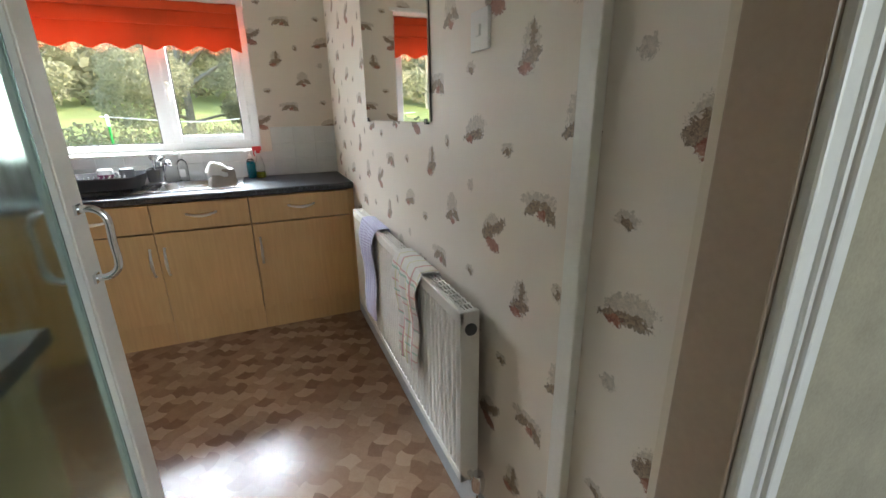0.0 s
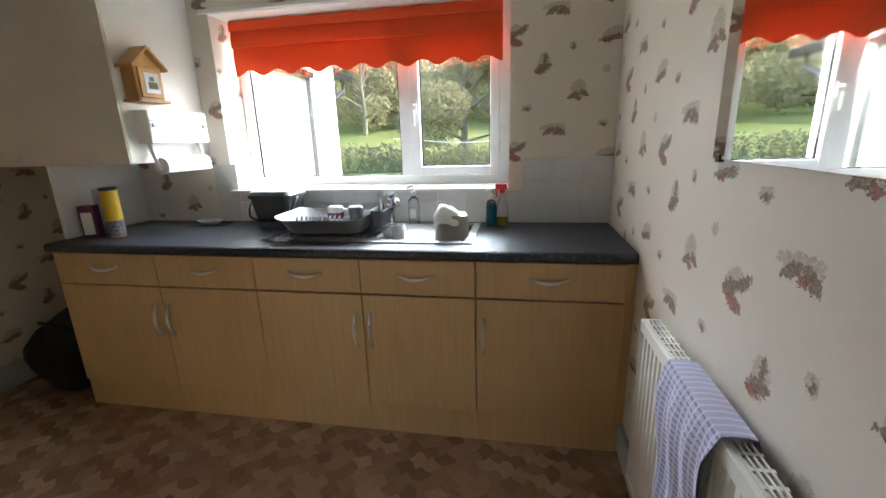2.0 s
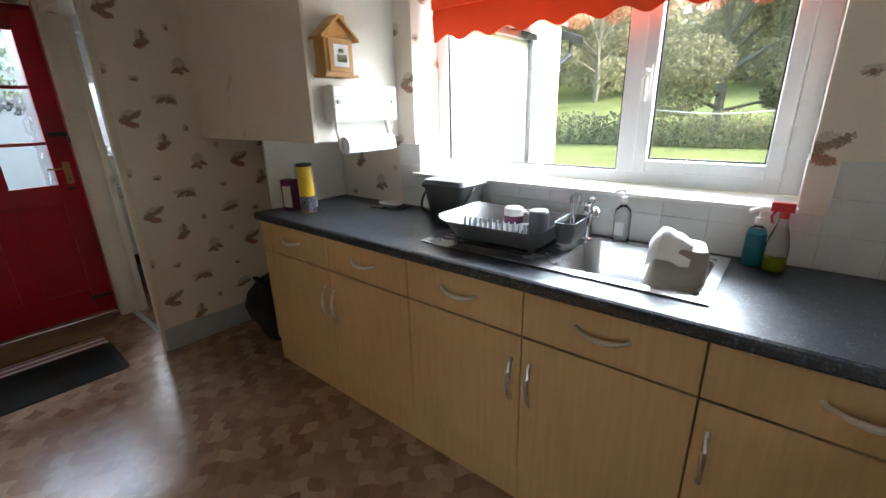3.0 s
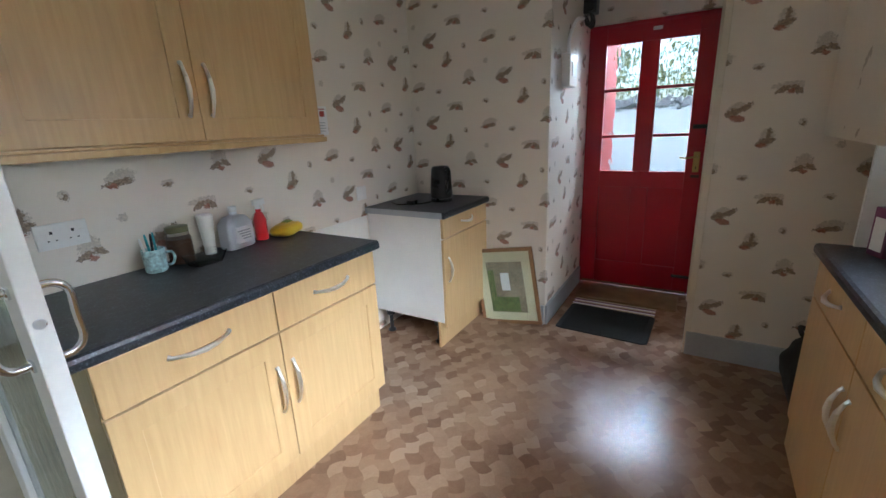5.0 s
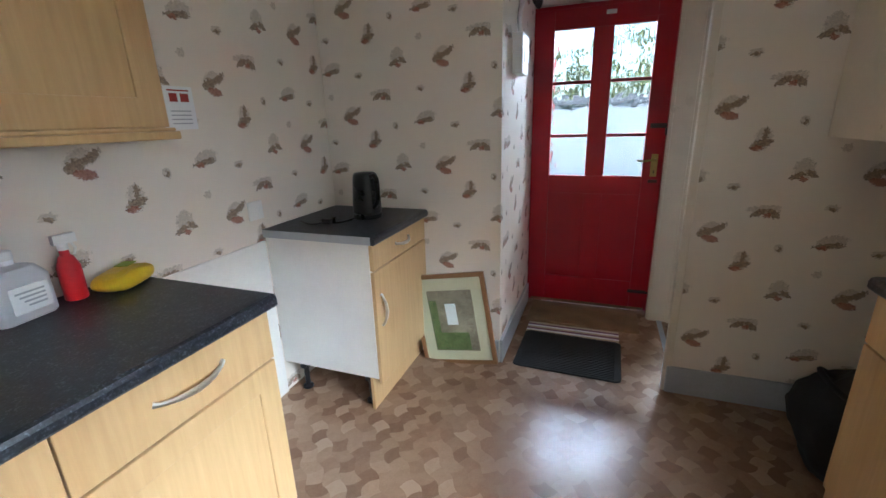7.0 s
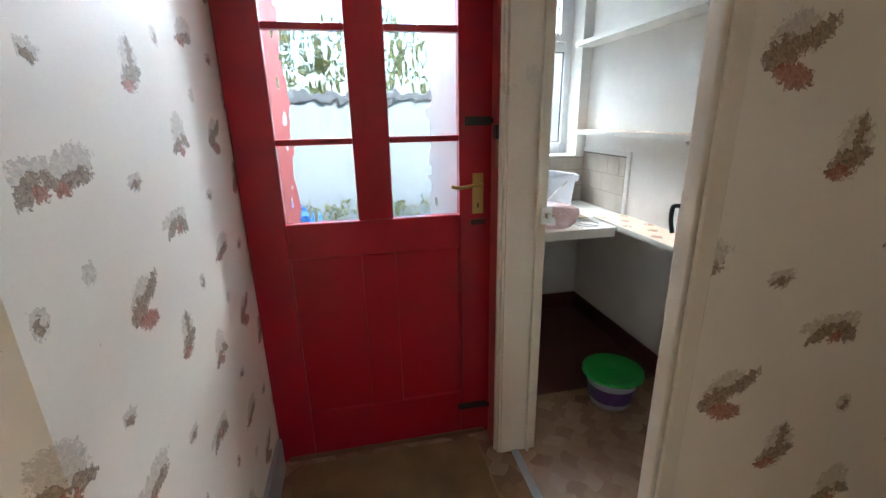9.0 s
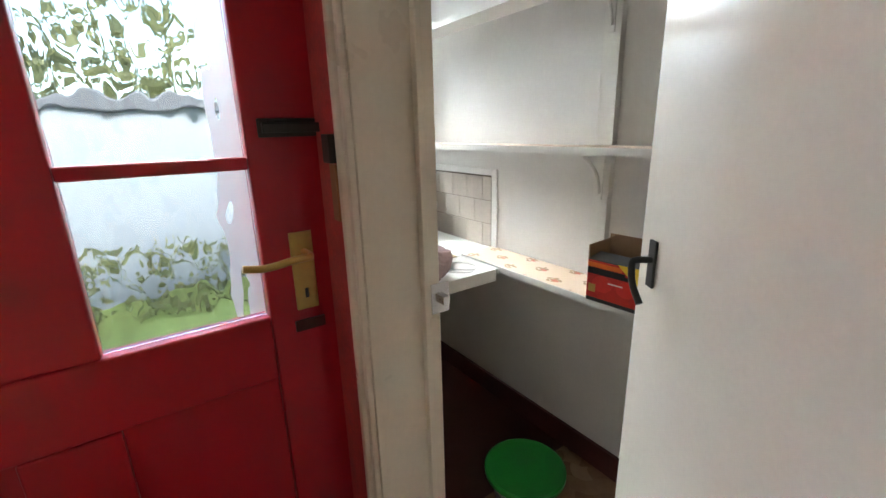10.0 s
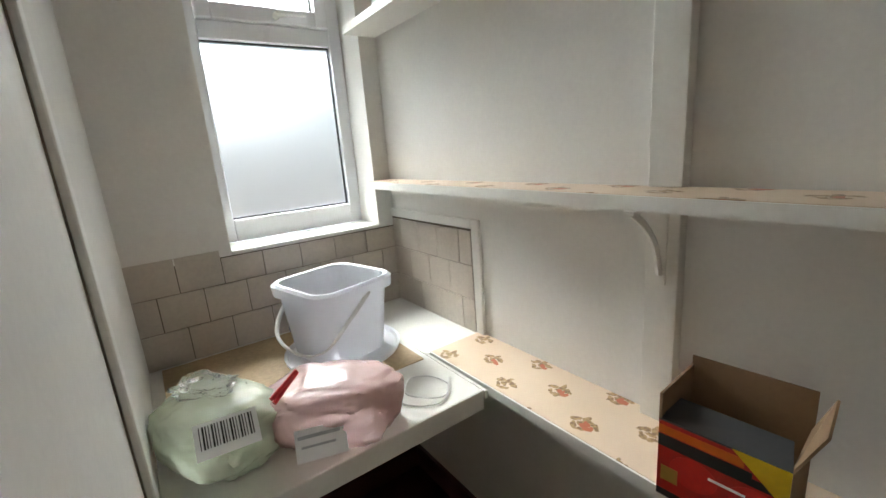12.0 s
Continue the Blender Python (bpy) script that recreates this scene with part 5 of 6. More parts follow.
def big_bottle():
    b = thing("handwash_bottle", (-1.79, -2.79, 0.9, 0, 0, 8), "large milky plastic refill bottle with a paper label", "bottle")
    bm = bmesh.new()
    loft(bm, [rrect(0, 0, 0.13, 0.075, 0.02, 0), rrect(0, 0, 0.14, 0.085, 0.02, 0.008), rrect(0, 0, 0.14, 0.085, 0.02, 0.11), rrect(0, 0, 0.1, 0.065, 0.02, 0.14), rrect(0.0, 0, 0.03, 0.03, 0.012, 0.15), rrect(0, 0, 0.03, 0.03, 0.012, 0.165)])
    part("body", bm, M_milky, b, "", 0, True)
    bm = bmesh.new()
    lathe(bm, [(0.018, 0.163), (0.018, 0.185), (0.015, 0.187)], 14)
    part("cap", bm, M_plastic, b, "", 0, True)
    boxes("label", [(-0.05, 0.0428, 0.025, 0.04, 0.0433, 0.095)], M_paperwhite, b, "white label with small print")
    boxes("print", [(-0.04, 0.0434, 0.04 + 0.012 * i, 0.005 + 0.008 * i, 0.0438, 0.045 + 0.012 * i) for i in range(4)], M_grey, b)


big_bottle()
bottle((-1.925, -2.8, 0.9), [(0.026, 0), (0.029, 0.004), (0.029, 0.1), (0.018, 0.13), (0.012, 0.135), (0.012, 0.15)], M_redplastic, "red spray cleaner bottle with white nozzle", trigger(0.15), M_plastic)
yp = thing("cloth_packet", (-2.04, -2.76, 0.9, 0, 0, 25), "yellow plastic packet of cleaning cloths", "packet")
bm = bmesh.new()
bmesh.ops.create_icosphere(bm, subdivisions=4, radius=1)
for v in bm.verts:
    p = v.co.copy()
    v.co = Vector((math.copysign(abs(p.x) ** 0.6, p.x) * 0.1, math.copysign(abs(p.y) ** 0.7, p.y) * 0.06, (0.03 + math.copysign(abs(p.z) ** 0.8, p.z) * (0.03 - 0.018 * abs(p.x) ** 3)) * (1 + 0.12 * noise.noise(p * 4))))
part("wrapper", bm, M_yellow, yp, "", 0, True)
boxes("print", [(-0.06, -0.03, 0.0605, -0.01, 0.01, 0.063)], mat("lime_print", (0.3, 0.4, 0.03), 0.4), yp, "green printed patch")


def kettle():
    k = thing("kettle", (-3.12, -2.5, 0.9), "black plastic jug kettle on its base", "kettle")
    bm = bmesh.new()
    lathe(bm, [(0.075, 0), (0.078, 0.006), (0.076, 0.02), (0.06, 0.024)], 24)
    part("base", bm, M_black, k, "", 0, True)
    bm = bmesh.new()
    lathe(bm, [(0.07, 0.024), (0.075, 0.03), (0.072, 0.1), (0.064, 0.2), (0.06, 0.222), (0.05, 0.232), (0.012, 0.236)], 28)
    loft(bm, [[(-0.055, -0.02, 0.2), (-0.055, 0.02, 0.2), (-0.055, 0.02, 0.215), (-0.055, -0.02, 0.215)], [(-0.088, -0.008, 0.215), (-0.088, 0.008, 0.215), (-0.088, 0.008, 0.222), (-0.088, -0.008, 0.222)]])
    body = part("body", bm, M_black, k, "", 0, True)
    bm = bmesh.new()
    tube(bm, smooth_curve([(0.055, 0.0, 0.215), (0.095, 0.0, 0.222), (0.115, 0.0, 0.19), (0.11, 0.0, 0.1), (0.072, 0.0, 0.06)], 5), 0.012, 10)
    h = part("handle", bm, M_black, k, "", 0, True)
    boxes("gauge", [(0.0735, -0.008, 0.05, 0.0755, 0.008, 0.15)], M_clear, k, "water gauge")
    k.rotation_euler = (0, 0, radians(60))
    c = thing("power_flex", (-2.98, -2.66, 0.9), "black kettle flex with plug lying on the worktop", "cable")
    bm = bmesh.new()
    tube(bm, smooth_curve([(-0.07, 0.12, 0.005), (0.02, 0.1, 0.005), (0.06, 0.0, 0.005), (-0.02, -0.03, 0.005), (-0.06, 0.02, 0.006), (0.05, 0.05, 0.01), (0.1, -0.02, 0.006), (0.05, -0.12, 0.005)], 5), 0.0045, 8)
    part("flex", bm, M_black, c, "", 0, True)
    boxes("plug", [(0.02, 0.02, 0, 0.075, 0.07, 0.028)], M_black, c, "", 0.006)


kettle()


def framed_picture():
    p = thing("framed_picture", (-3.285, -2.057, 0, 0, -9, 90), "brown wooden framed print leaning on the wallpaper", "picture frame")
    w, h, f = 0.45, 0.56, 0.025
    boxes("frame", [(-w / 2, 0, 0, w / 2, 0.02, f), (-w / 2, 0, h - f, w / 2, 0.02, h), (-w / 2, 0, f, -w / 2 + f, 0.02, h - f), (w / 2 - f, 0, f, w / 2, 0.02, h - f)], M_frame, p, "", 0.003)
    boxes("mount", [(-w / 2 + f, 0.008, f, w / 2 - f, 0.012, h - f)], mat("cream_card_mount", (0.66, 0.62, 0.42), 0.8), p, "cream mount")
    a, b = w / 2 - 0.09, h - 0.1
    boxes("print", [(-a, 0.0065, 0.085, a, 0.008, b)], mat("olive_brown_print", (0.26, 0.22, 0.15), 0.6, var=0.5, scale=12), p, "brown and green landscape print")
    boxes("print", [(-a + 0.004, 0.0055, 0.09, a - 0.05, 0.0065, 0.2), (-a + 0.004, 0.0055, 0.2, -a + 0.05, 0.0065, b - 0.06)], M_screenprint, p, "green lower part of the print")
    boxes("print", [(-0.035, 0.0045, 0.25, 0.03, 0.0055, 0.38)], M_paperwhite, p, "pale shape in the print")
    g = boxes("glass", [(-w / 2 + f, 0.001, f, w / 2 - f, 0.003, h - f)], M_pane, p)
    g.visible_shadow = False


framed_picture()

# ---- lobby ----
bmat = thing("rubber_mat", (-3.58, -1.47, 0, 0, 0, -1.5), "small black ribbed rubber mat on the vinyl", "mat")
bm = bmesh.new()
loft(bm, [rrect(0, 0, 0.44, 0.58, 0.03, 0.0), rrect(0, 0, 0.45, 0.59, 0.03, 0.004), rrect(0, 0, 0.44, 0.58, 0.03, 0.009)])
part("sheet", bm, M_rubber, bmat)
for i in range(24):
    boxes("rib", [(-0.2 + i * 0.0172, -0.26, 0.009, -0.193 + i * 0.0172, 0.26, 0.0115)], M_rubber, bmat)
st = thing("striped_rug", (-3.87, -1.47, 0.0), "thin striped cotton rug between the mats", "rug")
for i in range(7):
    boxes("stripe", [(-0.07 + i * 0.02, -0.29, 0, -0.05 + i * 0.02, 0.29, 0.006)], (M_carpet, M_purple, M_paperwhite)[i % 3], st)
co = thing("coir_doormat", (-4.13, -1.42, 0), "worn brown coir doormat inside the red door", "doormat")
bm = bmesh.new()
loft(bm, [rrect(0, 0, 0.34, 0.74, 0.02, 0), rrect(0, 0, 0.34, 0.74, 0.02, 0.012), rrect(0, 0, 0.33, 0.73, 0.02, 0.016)])
part("mat", bm, M_coir, co)


def fuse_box():
    f = thing("meter_box", (-3.7, -1.846, 1.6, 0, 0, 180), "white plastic electric box on the lobby wall", "electric box")
    boxes("case", [(-0.09, -0.055, 0, 0.09, 0, 0.2)], M_plastic, f, "", 0.006)
    boxes("cover", [(-0.05, -0.06, 0.06, 0.06, -0.055, 0.15)], M_upvc, f, "blue-white cover", 0.002)
    bm = bmesh.new()
    tube(bm, smooth_curve([(0.0, -0.02, 0.2), (0.0, -0.02, 0.3), (0.12, -0.03, 0.42), (0.3, -0.03, 0.46)], 5), 0.012, 8)
    part("conduit", bm, M_plastic, f, "", 0, True)
    d = thing("cable_cutout", (-4.15, -1.846, 2.06, 0, 0, 180), "black service fuse with thick cables above the door", "fuse")
    boxes("block", [(-0.05, -0.09, 0.05, 0.05, 0, 0.18)], M_black, d, "", 0.006)
    for x in (-0.03, 0.0, 0.03):
        bm = bmesh.new()
        tube(bm, smooth_curve([(x, -0.05, 0.06), (x * 1.4, -0.06, 0.0), (x * 2 - 0.02, -0.04, -0.03), (x - 0.06, -0.02, 0.03)], 5), 0.01, 8)
        part("cable", bm, M_black, d, "", 0, True)
    bm = bmesh.new()
    tube(bm, [(0.01, -0.05, 0.18), (0.01, -0.05, 0.335)], 0.016, 8)
    part("cable", bm, M_black, d, "", 0, True)


fuse_box()


# ---- pantry ----
def pantry_counter():
    c = thing("pantry_worktop", (PW, -0.83, 0.715), "white painted pantry worktop with a worn wooden board", "worktop")
    boxes("slab", [(0, 0, 0, 0.715, 0.64, 0.05)], M_white, c, "", 0.003)
    boxes("edge_strip", [(0.46, 0.64, 0.03, 0.72, 0.648, 0.05)], M_white, c, "loose white edging")
    boxes("board", [(0.02, 0.03, 0.05, 0.49, 0.62, 0.054)], M_board, c, "stained wooden board", 0.001)
    boxes("back_slab", [(0, 0.64, 0, 0.47, 0.84, 0.05)], M_white, c, "tiled corner of the worktop")


pantry_counter()


def tile_run(parent, origin, along, normal, count, z0, rows, tw, th, seam):
    bm = bmesh.new()
    add_box(bm, 0, 0, 0, tw - 0.003, 0.006, th - 0.003)
    me = bpy.data.meshes.new("tile")
    bm.to_mesh(me)
    bm.free()
    me.materials.append(M_tile2)
    half = bpy.data.meshes.new("tile")
    bm = bmesh.new()
    add_box(bm, 0, 0, 0, tw / 2 - 0.003, 0.006, th - 0.003)
    bm.to_mesh(half)
    bm.free()
    half.materials.append(M_tile2)
    m = Matrix((( along[0], normal[0], 0, origin[0]), (along[1], normal[1], 0, origin[1]), (0, 0, 1, 0), (0, 0, 0, 1)))
    for j in range(rows):
        shift = (j + seam) % 2
        xs = [i * tw for i in range(count)] if not shift else [tw / 2 + i * tw for i in range(count - 1)]
        for x in xs:
            t = new("tile", me)
            t.parent = parent
            t.matrix_basis = parent.matrix_world.inverted() @ m @ Matrix.Translation((x, random.uniform(0, 0.001), z0 + j * th))
        if shift:
            for x in (0, count * tw - tw / 2):
                t = new("tile", half)
                t.parent = parent
                t.matrix_basis = parent.matrix_world.inverted() @ m @ Matrix.Translation((x, 0, z0 + j * th))


sp = thing("tile_splashback", (PW, -0.83, 0.767), "brick-laid beige glazed tiles with dark joints", "wall tiles", kind="structure")
boxes("grout", [(0, 0, 0, 0.002, 0.835, 0.29), (0.002, 0.833, 0, 0.47, 0.8365, 0.33)], M_grout, sp)
bpy.context.view_layer.update()
sp2 = sp
tile_run(sp2, (PW + 0.001, -0.83, 0), (0, 1), (1, 0), 7, 0.767, 2, 0.119, 0.105, 0)
tile_run(sp2, (PW + 0.001, -0.83, 0), (0, 1), (1, 0), 2, 0.977, 1, 0.119, 0.105, 0)
tile_run(sp2, (PW + 0.001, -0.592, 0), (0, 1), (1, 0), 5, 0.977, 1, 0.119, 0.08, 0)
tile_run(sp2, (PW + 0.008, 0.0055, 0), (1, 0), (0, -1), 4, 0.767, 3, 0.115, 0.107, 1)
boxes("tile_border", [(0.47, 0.828, 0, 0.505, 0.8385, 0.355), (0.0, 0.828, 0.325, 0.47, 0.8385, 0.355)], M_wall, sp, "painted plaster lip", 0.004)

def shelf(z, y0, y1, x0, x1, papered, label):
    """A shelf along the pantry's back wall whose front edge runs from y0 to y1."""
    s = thing("shelf", (0, 0, z), label, "shelf", "pantry shelves")
    for name, m, a, b, e in (("board", M_white, -0.024, 0.0, 0.0), ("shelf_paper", M_shelfpaper, 0.0004, 0.0014, 0.004)):
        if name == "shelf_paper" and not papered:
            continue
        bm = bmesh.new()
        loft(bm, [[(x0, y0 + e, zz), (x1, y1 + e, zz), (x1, 0.008, zz), (x0, 0.008, zz)] for zz in (a, b)])
        part(name, bm, m, s, "" if name == "board" else "beige paper with brown and red flowers")
    return s


shelf(0.77, -0.178, -0.165, -4.985, -3.505, True, "low pantry shelf covered in flowered paper")
shelf(1.228, -0.085, -0.145, -5.458, -3.505, True, "middle pantry shelf covered in flowered paper")
shelf(1.735, -0.11, -0.145, -5.458, -3.505, False, "upper white painted pantry shelf")
struct_parts("shelf_posts", [("batten", (-4.46, -0.018, 0.772, -4.4, 0.009, 1.203)), ("batten", (-4.46, -0.018, 1.231, -4.4, 0.009, 1.71)), ("batten", (-4.46, -0.018, 1.737, -4.4, 0.009, H))], M_white, "white painted upright batten behind the shelves", "batten", 0.002)
for z in (1.204, 1.711):
    b = thing("shelf_bracket", (-4.43, -0.018, z), "white painted metal shelf bracket", "bracket", "shelf brackets")
    boxes("arm", [(-0.01, -0.11, -0.004, 0.01, 0.0, 0)], M_white, b)
    boxes("leg", [(-0.01, -0.004, -0.15, 0.01, 0.0, -0.004)], M_white, b)
    bm = bmesh.new()
    tube(bm, smooth_curve([(0, -0.1, -0.004), (0, -0.06, -0.03), (0, -0.025, -0.07), (0, -0.004, -0.13)], 4), 0.006, 6)
    part("brace", bm, M_white, b, "", 0, True)
struct("ledge_batten", [(-3.52, -0.16, 0.72, -3.505, 0.0, 0.745), (-4.98, -0.01, 0.722, -3.52, 0.009, 0.745)], M_white, "white batten under the low shelf", "batten")


def carton_box():
    b = thing("cardboard_box", (-4.262, -0.118, 0.7715, 0, 0, 4), "open printed cardboard box, red, black and yellow", "box")
    w, d, h, t = 0.16, 0.12, 0.13, 0.003
    for side in ((-w / 2, -d / 2, 0, w / 2, -d / 2 + t, h), (-w / 2, d / 2 - t, 0, w / 2, d / 2, h), (-w / 2, -d / 2 + t, 0, -w / 2 + t, d / 2 - t, h), (w / 2 - t, -d / 2 + t, 0, w / 2, d / 2 - t, h)):
        boxes("side", [side], M_card, b)
    boxes("base", [(-w / 2 + t, -d / 2 + t, 0, w / 2 - t, d / 2 - t, t)], M_card, b)
    boxes("flap", [(-w / 2, d / 2 - t, h, w / 2, d / 2, h + 0.06)], M_card, b, "raised back flap")
    bm = bmesh.new()
    loft(bm, [[(w / 2, -d / 2, h), (w / 2, d / 2, h), (w / 2 + 0.022, d / 2 - 0.01, h + 0.06), (w / 2 + 0.024, -d / 2 + 0.05, h + 0.035)], [(w / 2 - t, -d / 2, h), (w / 2 - t, d / 2, h), (w / 2 + 0.019, d / 2 - 0.01, h + 0.062), (w / 2 + 0.021, -d / 2 + 0.05, h + 0.037)]])
    part("flap", bm, M_card, b, "splayed side flap")
    boxes("flap", [(-w / 2 - 0.001, -d / 2, h, -w / 2 + t, d / 2, h + 0.045)], M_card, b, "upright side flap")
    bm = bmesh.new()
    loft(bm, [[(-w / 2, -d / 2, h), (w / 2, -d / 2, h), (w / 2 - 0.01, -d / 2 + 0.05, h + 0.012), (-w / 2 + 0.01, -d / 2 + 0.05, h + 0.014)], [(-w / 2, -d / 2, h + t), (w / 2, -d / 2, h + t), (w / 2 - 0.01, -d / 2 + 0.05, h + 0.015), (-w / 2 + 0.01, -d / 2 + 0.05, h + 0.017)]])
    part("flap", bm, mat("grey_print", (0.06, 0.06, 0.06), 0.3), b, "glossy grey front flap")
    y = -d / 2
    boxes("print", [(-w / 2, y - 0.0006, 0, w / 2, y, h)], mat("red_print", (0.5, 0.02, 0.012), 0.35, var=0.2), b, "red printed front")
    bm = bmesh.new()
    for x, r in ((-0.03, 0.032), (0.045, 0.03)):
        loft(bm, [[(x + r * math.cos(a * math.pi / 12), yy, 0.06 + r * 0.8 * math.sin(a * math.pi / 12)) for a in range(24)] for yy in (y - 0.0012, y - 0.0006)])
    part("print", bm, mat("bright_red_print", (0.62, 0.03, 0.02), 0.35), b, "round red motifs")
    boxes("print", [(-w / 2, y - 0.0011, 0.1, w / 2 - 0.04, y - 0.0006, 0.108), (-w / 2, y - 0.0011, 0, w / 2, y - 0.0006, 0.012), (-w / 2, y - 0.0011, 0.088, w / 2, y - 0.0006, 0.1)], M_ink, b, "black printed bands")
    boxes("print", [(-w / 2, y - 0.0011, 0.11, w / 2 - 0.05, y - 0.0006, 0.124)], mat("orange_print", (0.7, 0.14, 0.01), 0.35), b, "orange band")
    bm = bmesh.new()
    loft(bm, [[(w / 2 - 0.065, yy, 0.133), (w / 2, yy, 0.133), (w / 2, yy, 0.075)] for yy in (y - 0.0018, y - 0.0012)])
    part("print", bm, M_yellow, b, "yellow corner flash")
    boxes("print", [(-w / 2 + 0.006, y - 0.0018, 0.03, -w / 2 + 0.03, y - 0.0012, 0.055)], mat("gold_print", (0.45, 0.28, 0.05), 0.35), b, "small gold panel")
    boxes("print", [(-0.01, y - 0.0018, 0.066, 0.035, y - 0.0012, 0.07)], M_paperwhite, b, "line of small white print")


carton_box()


def storage_tub():
    t = thing("plastic_bucket", (-5.2, -0.355, 0.772, 0, 0, 14), "square translucent plastic bucket with white handle", "bucket")
    bm = bmesh.new()
    container(bm, 0.2, 0.19, 0.235, 0.225, 0.2, 0.045, 0.003, 0.0)
    part("body", bm, M_milky, t, "", 0, True)
    bm = bmesh.new()
    loft(bm, [rrect(0, 0, 0.238, 0.228, 0.045, 0.17), rrect(0, 0, 0.256, 0.246, 0.05, 0.172), rrect(0, 0, 0.26, 0.25, 0.05, 0.198), rrect(0, 0, 0.248, 0.238, 0.05, 0.205), rrect(0, 0, 0.228, 0.218, 0.045, 0.203), rrect(0, 0, 0.228, 0.218, 0.045, 0.19)], False)
    part("rim", bm, M_milky, t, "thick rolled rim", 0, True)
    bm = bmesh.new()
    tube(bm, smooth_curve([(0.128, 0.02, 0.178), (0.14, -0.06, 0.13), (0.125, -0.125, 0.075), (0.03, -0.145, 0.05), (-0.08, -0.135, 0.075), (-0.135, -0.06, 0.14), (-0.13, 0.02, 0.178)], 6), 0.006, 8, True, 0.5)
    part("handle", bm, M_plastic, t, "white strap handle", 0, True)
    t.scale = (1.07, 1.07, 1.07)
    boxes("label", [(-0.1185, -0.08, 0.05, -0.1165, 0.04, 0.15)], mat("navy_label", (0.1, 0.1, 0.2), 0.4, var=0.6, scale=50), t, "dark printed label")
    li = thing("clear_tray", (-5.19, -0.35, 0.7692), "translucent round plastic lid under the bucket", "lid")
    bm = bmesh.new()
    lathe(bm, [(0.15, 0), (0.165, 0.001), (0.168, 0.012), (0.16, 0.012), (0.155, 0.0025)], 32)
    part("disc", bm, M_milky, li, "", 0, True)


storage_tub()


def crumpled(name, m, size, material, label, seed, crease=0.2):
    t = thing(name, m, label, "plastic bag")
    bm = bmesh.new()
    bmesh.ops.create_icosphere(bm, subdivisions=5, radius=1)
    o = Vector((seed * 3.1, seed, 0))
    for v in bm.verts:
        p = v.co.copy()
        q = Vector([math.copysign(abs(c) ** 0.75, c) for c in p])
        r = 1 + crease * noise.noise(p * 1.5 + o) + crease * 0.7 * abs(noise.noise(p * 3.3 + o)) - crease * 0.4 * abs(noise.noise(p * 7 + o))
        v.co = Vector((q.x * size[0] * r, q.y * size[1] * r, max(0.0, size[2] * (0.85 + q.z * r))))
    part("film", bm, material, t, "", 0, True)
    return t


gb = crumpled("plastic_bag", (-4.93, -0.71, 0.771, 0, 0, 25), (0.135, 0.1, 0.066), milky("pale_green_film", (0.74, 0.8, 0.64), 0.25, 0.45), "pale green and white crumpled plastic bag with a barcode", 1, 0.13)
pk = crumpled("plastic_bag", (-4.85, -0.51, 0.771, 0, 0, 60), (0.14, 0.105, 0.066), milky("pink_film", (0.82, 0.58, 0.56), 0.22, 0.5), "pink translucent crumpled plastic bag with white label", 2, 0.13)
def bag_label(bag, m, paper, bars, label, ink):
    """A paper label stuck on a bag, with its print."""
    to_bag = bag.matrix_world.inverted() @ m
    bm = bmesh.new()
    add_box(bm, *paper)
    bm.transform(to_bag)
    sheet = part("label", bm, M_paperwhite, bag, label)
    for r in bars:
        bm = bmesh.new()
        add_box(bm, *r)
        bm.transform(to_bag)
        part("bar", bm, ink, sheet)


bag_label(gb, pose(-4.806, -0.712, 0.878, 48, 0, 84), (-0.05, -0.03, 0, 0.05, 0.03, 0.001), [(-0.042 + i * 0.0048, -0.014, 0.001, -0.042 + i * 0.0048 + (0.0014, 0.003, 0.002)[i % 3], 0.024, 0.0014) for i in range(18)], "white barcode label", M_ink)
bag_label(pk, pose(-4.745, -0.575, 0.83, 57, 0, 72), (-0.045, -0.03, 0, 0.045, 0.025, 0.001), [(-0.04, 0.008, 0.001, 0.035, 0.014, 0.0014), (-0.035, -0.008, 0.001, 0.025, -0.004, 0.0014)], "white printed label", M_grey)
ti = crumpled("foil_wrap", (-4.97, -0.72, 0.885, 0, 0, 40), (0.06, 0.04, 0.015), M_clear, "crumpled clear plastic wrap on the bag", 3, 0.5)
pg = thing("clothes_peg", (-4.835, -0.6, 0.905, 0, -22, 118), "red plastic clothes peg gripping the bag", "clothes peg")
for s in (-1, 1):
    bm = bmesh.new()
    tube(bm, [(-0.035, 0, 0.006 + s * 0.006), (0.0, 0, 0.006 + s * 0.003), (0.035, 0, 0.006 + s * 0.002)], 0.0045, 8)
    part("arm", bm, M_redplastic, pg, "", 0, True)
cb = thing("white_cable", (-4.84, -0.3, 0.766), "loop of thin white cable on the worktop", "cable")
bm = bmesh.new()
tube(bm, smooth_curve([(-0.06, -0.05, 0.003), (0.02, -0.06, 0.003), (0.07, 0.0, 0.003), (0.03, 0.06, 0.004), (-0.04, 0.05, 0.003), (-0.06, 0.0, 0.006), (0.0, -0.04, 0.008), (0.06, 0.02, 0.007), (0.0, 0.08, 0.004)], 6), 0.0022, 6)
part("flex", bm, M_plastic, cb, "", 0, True)


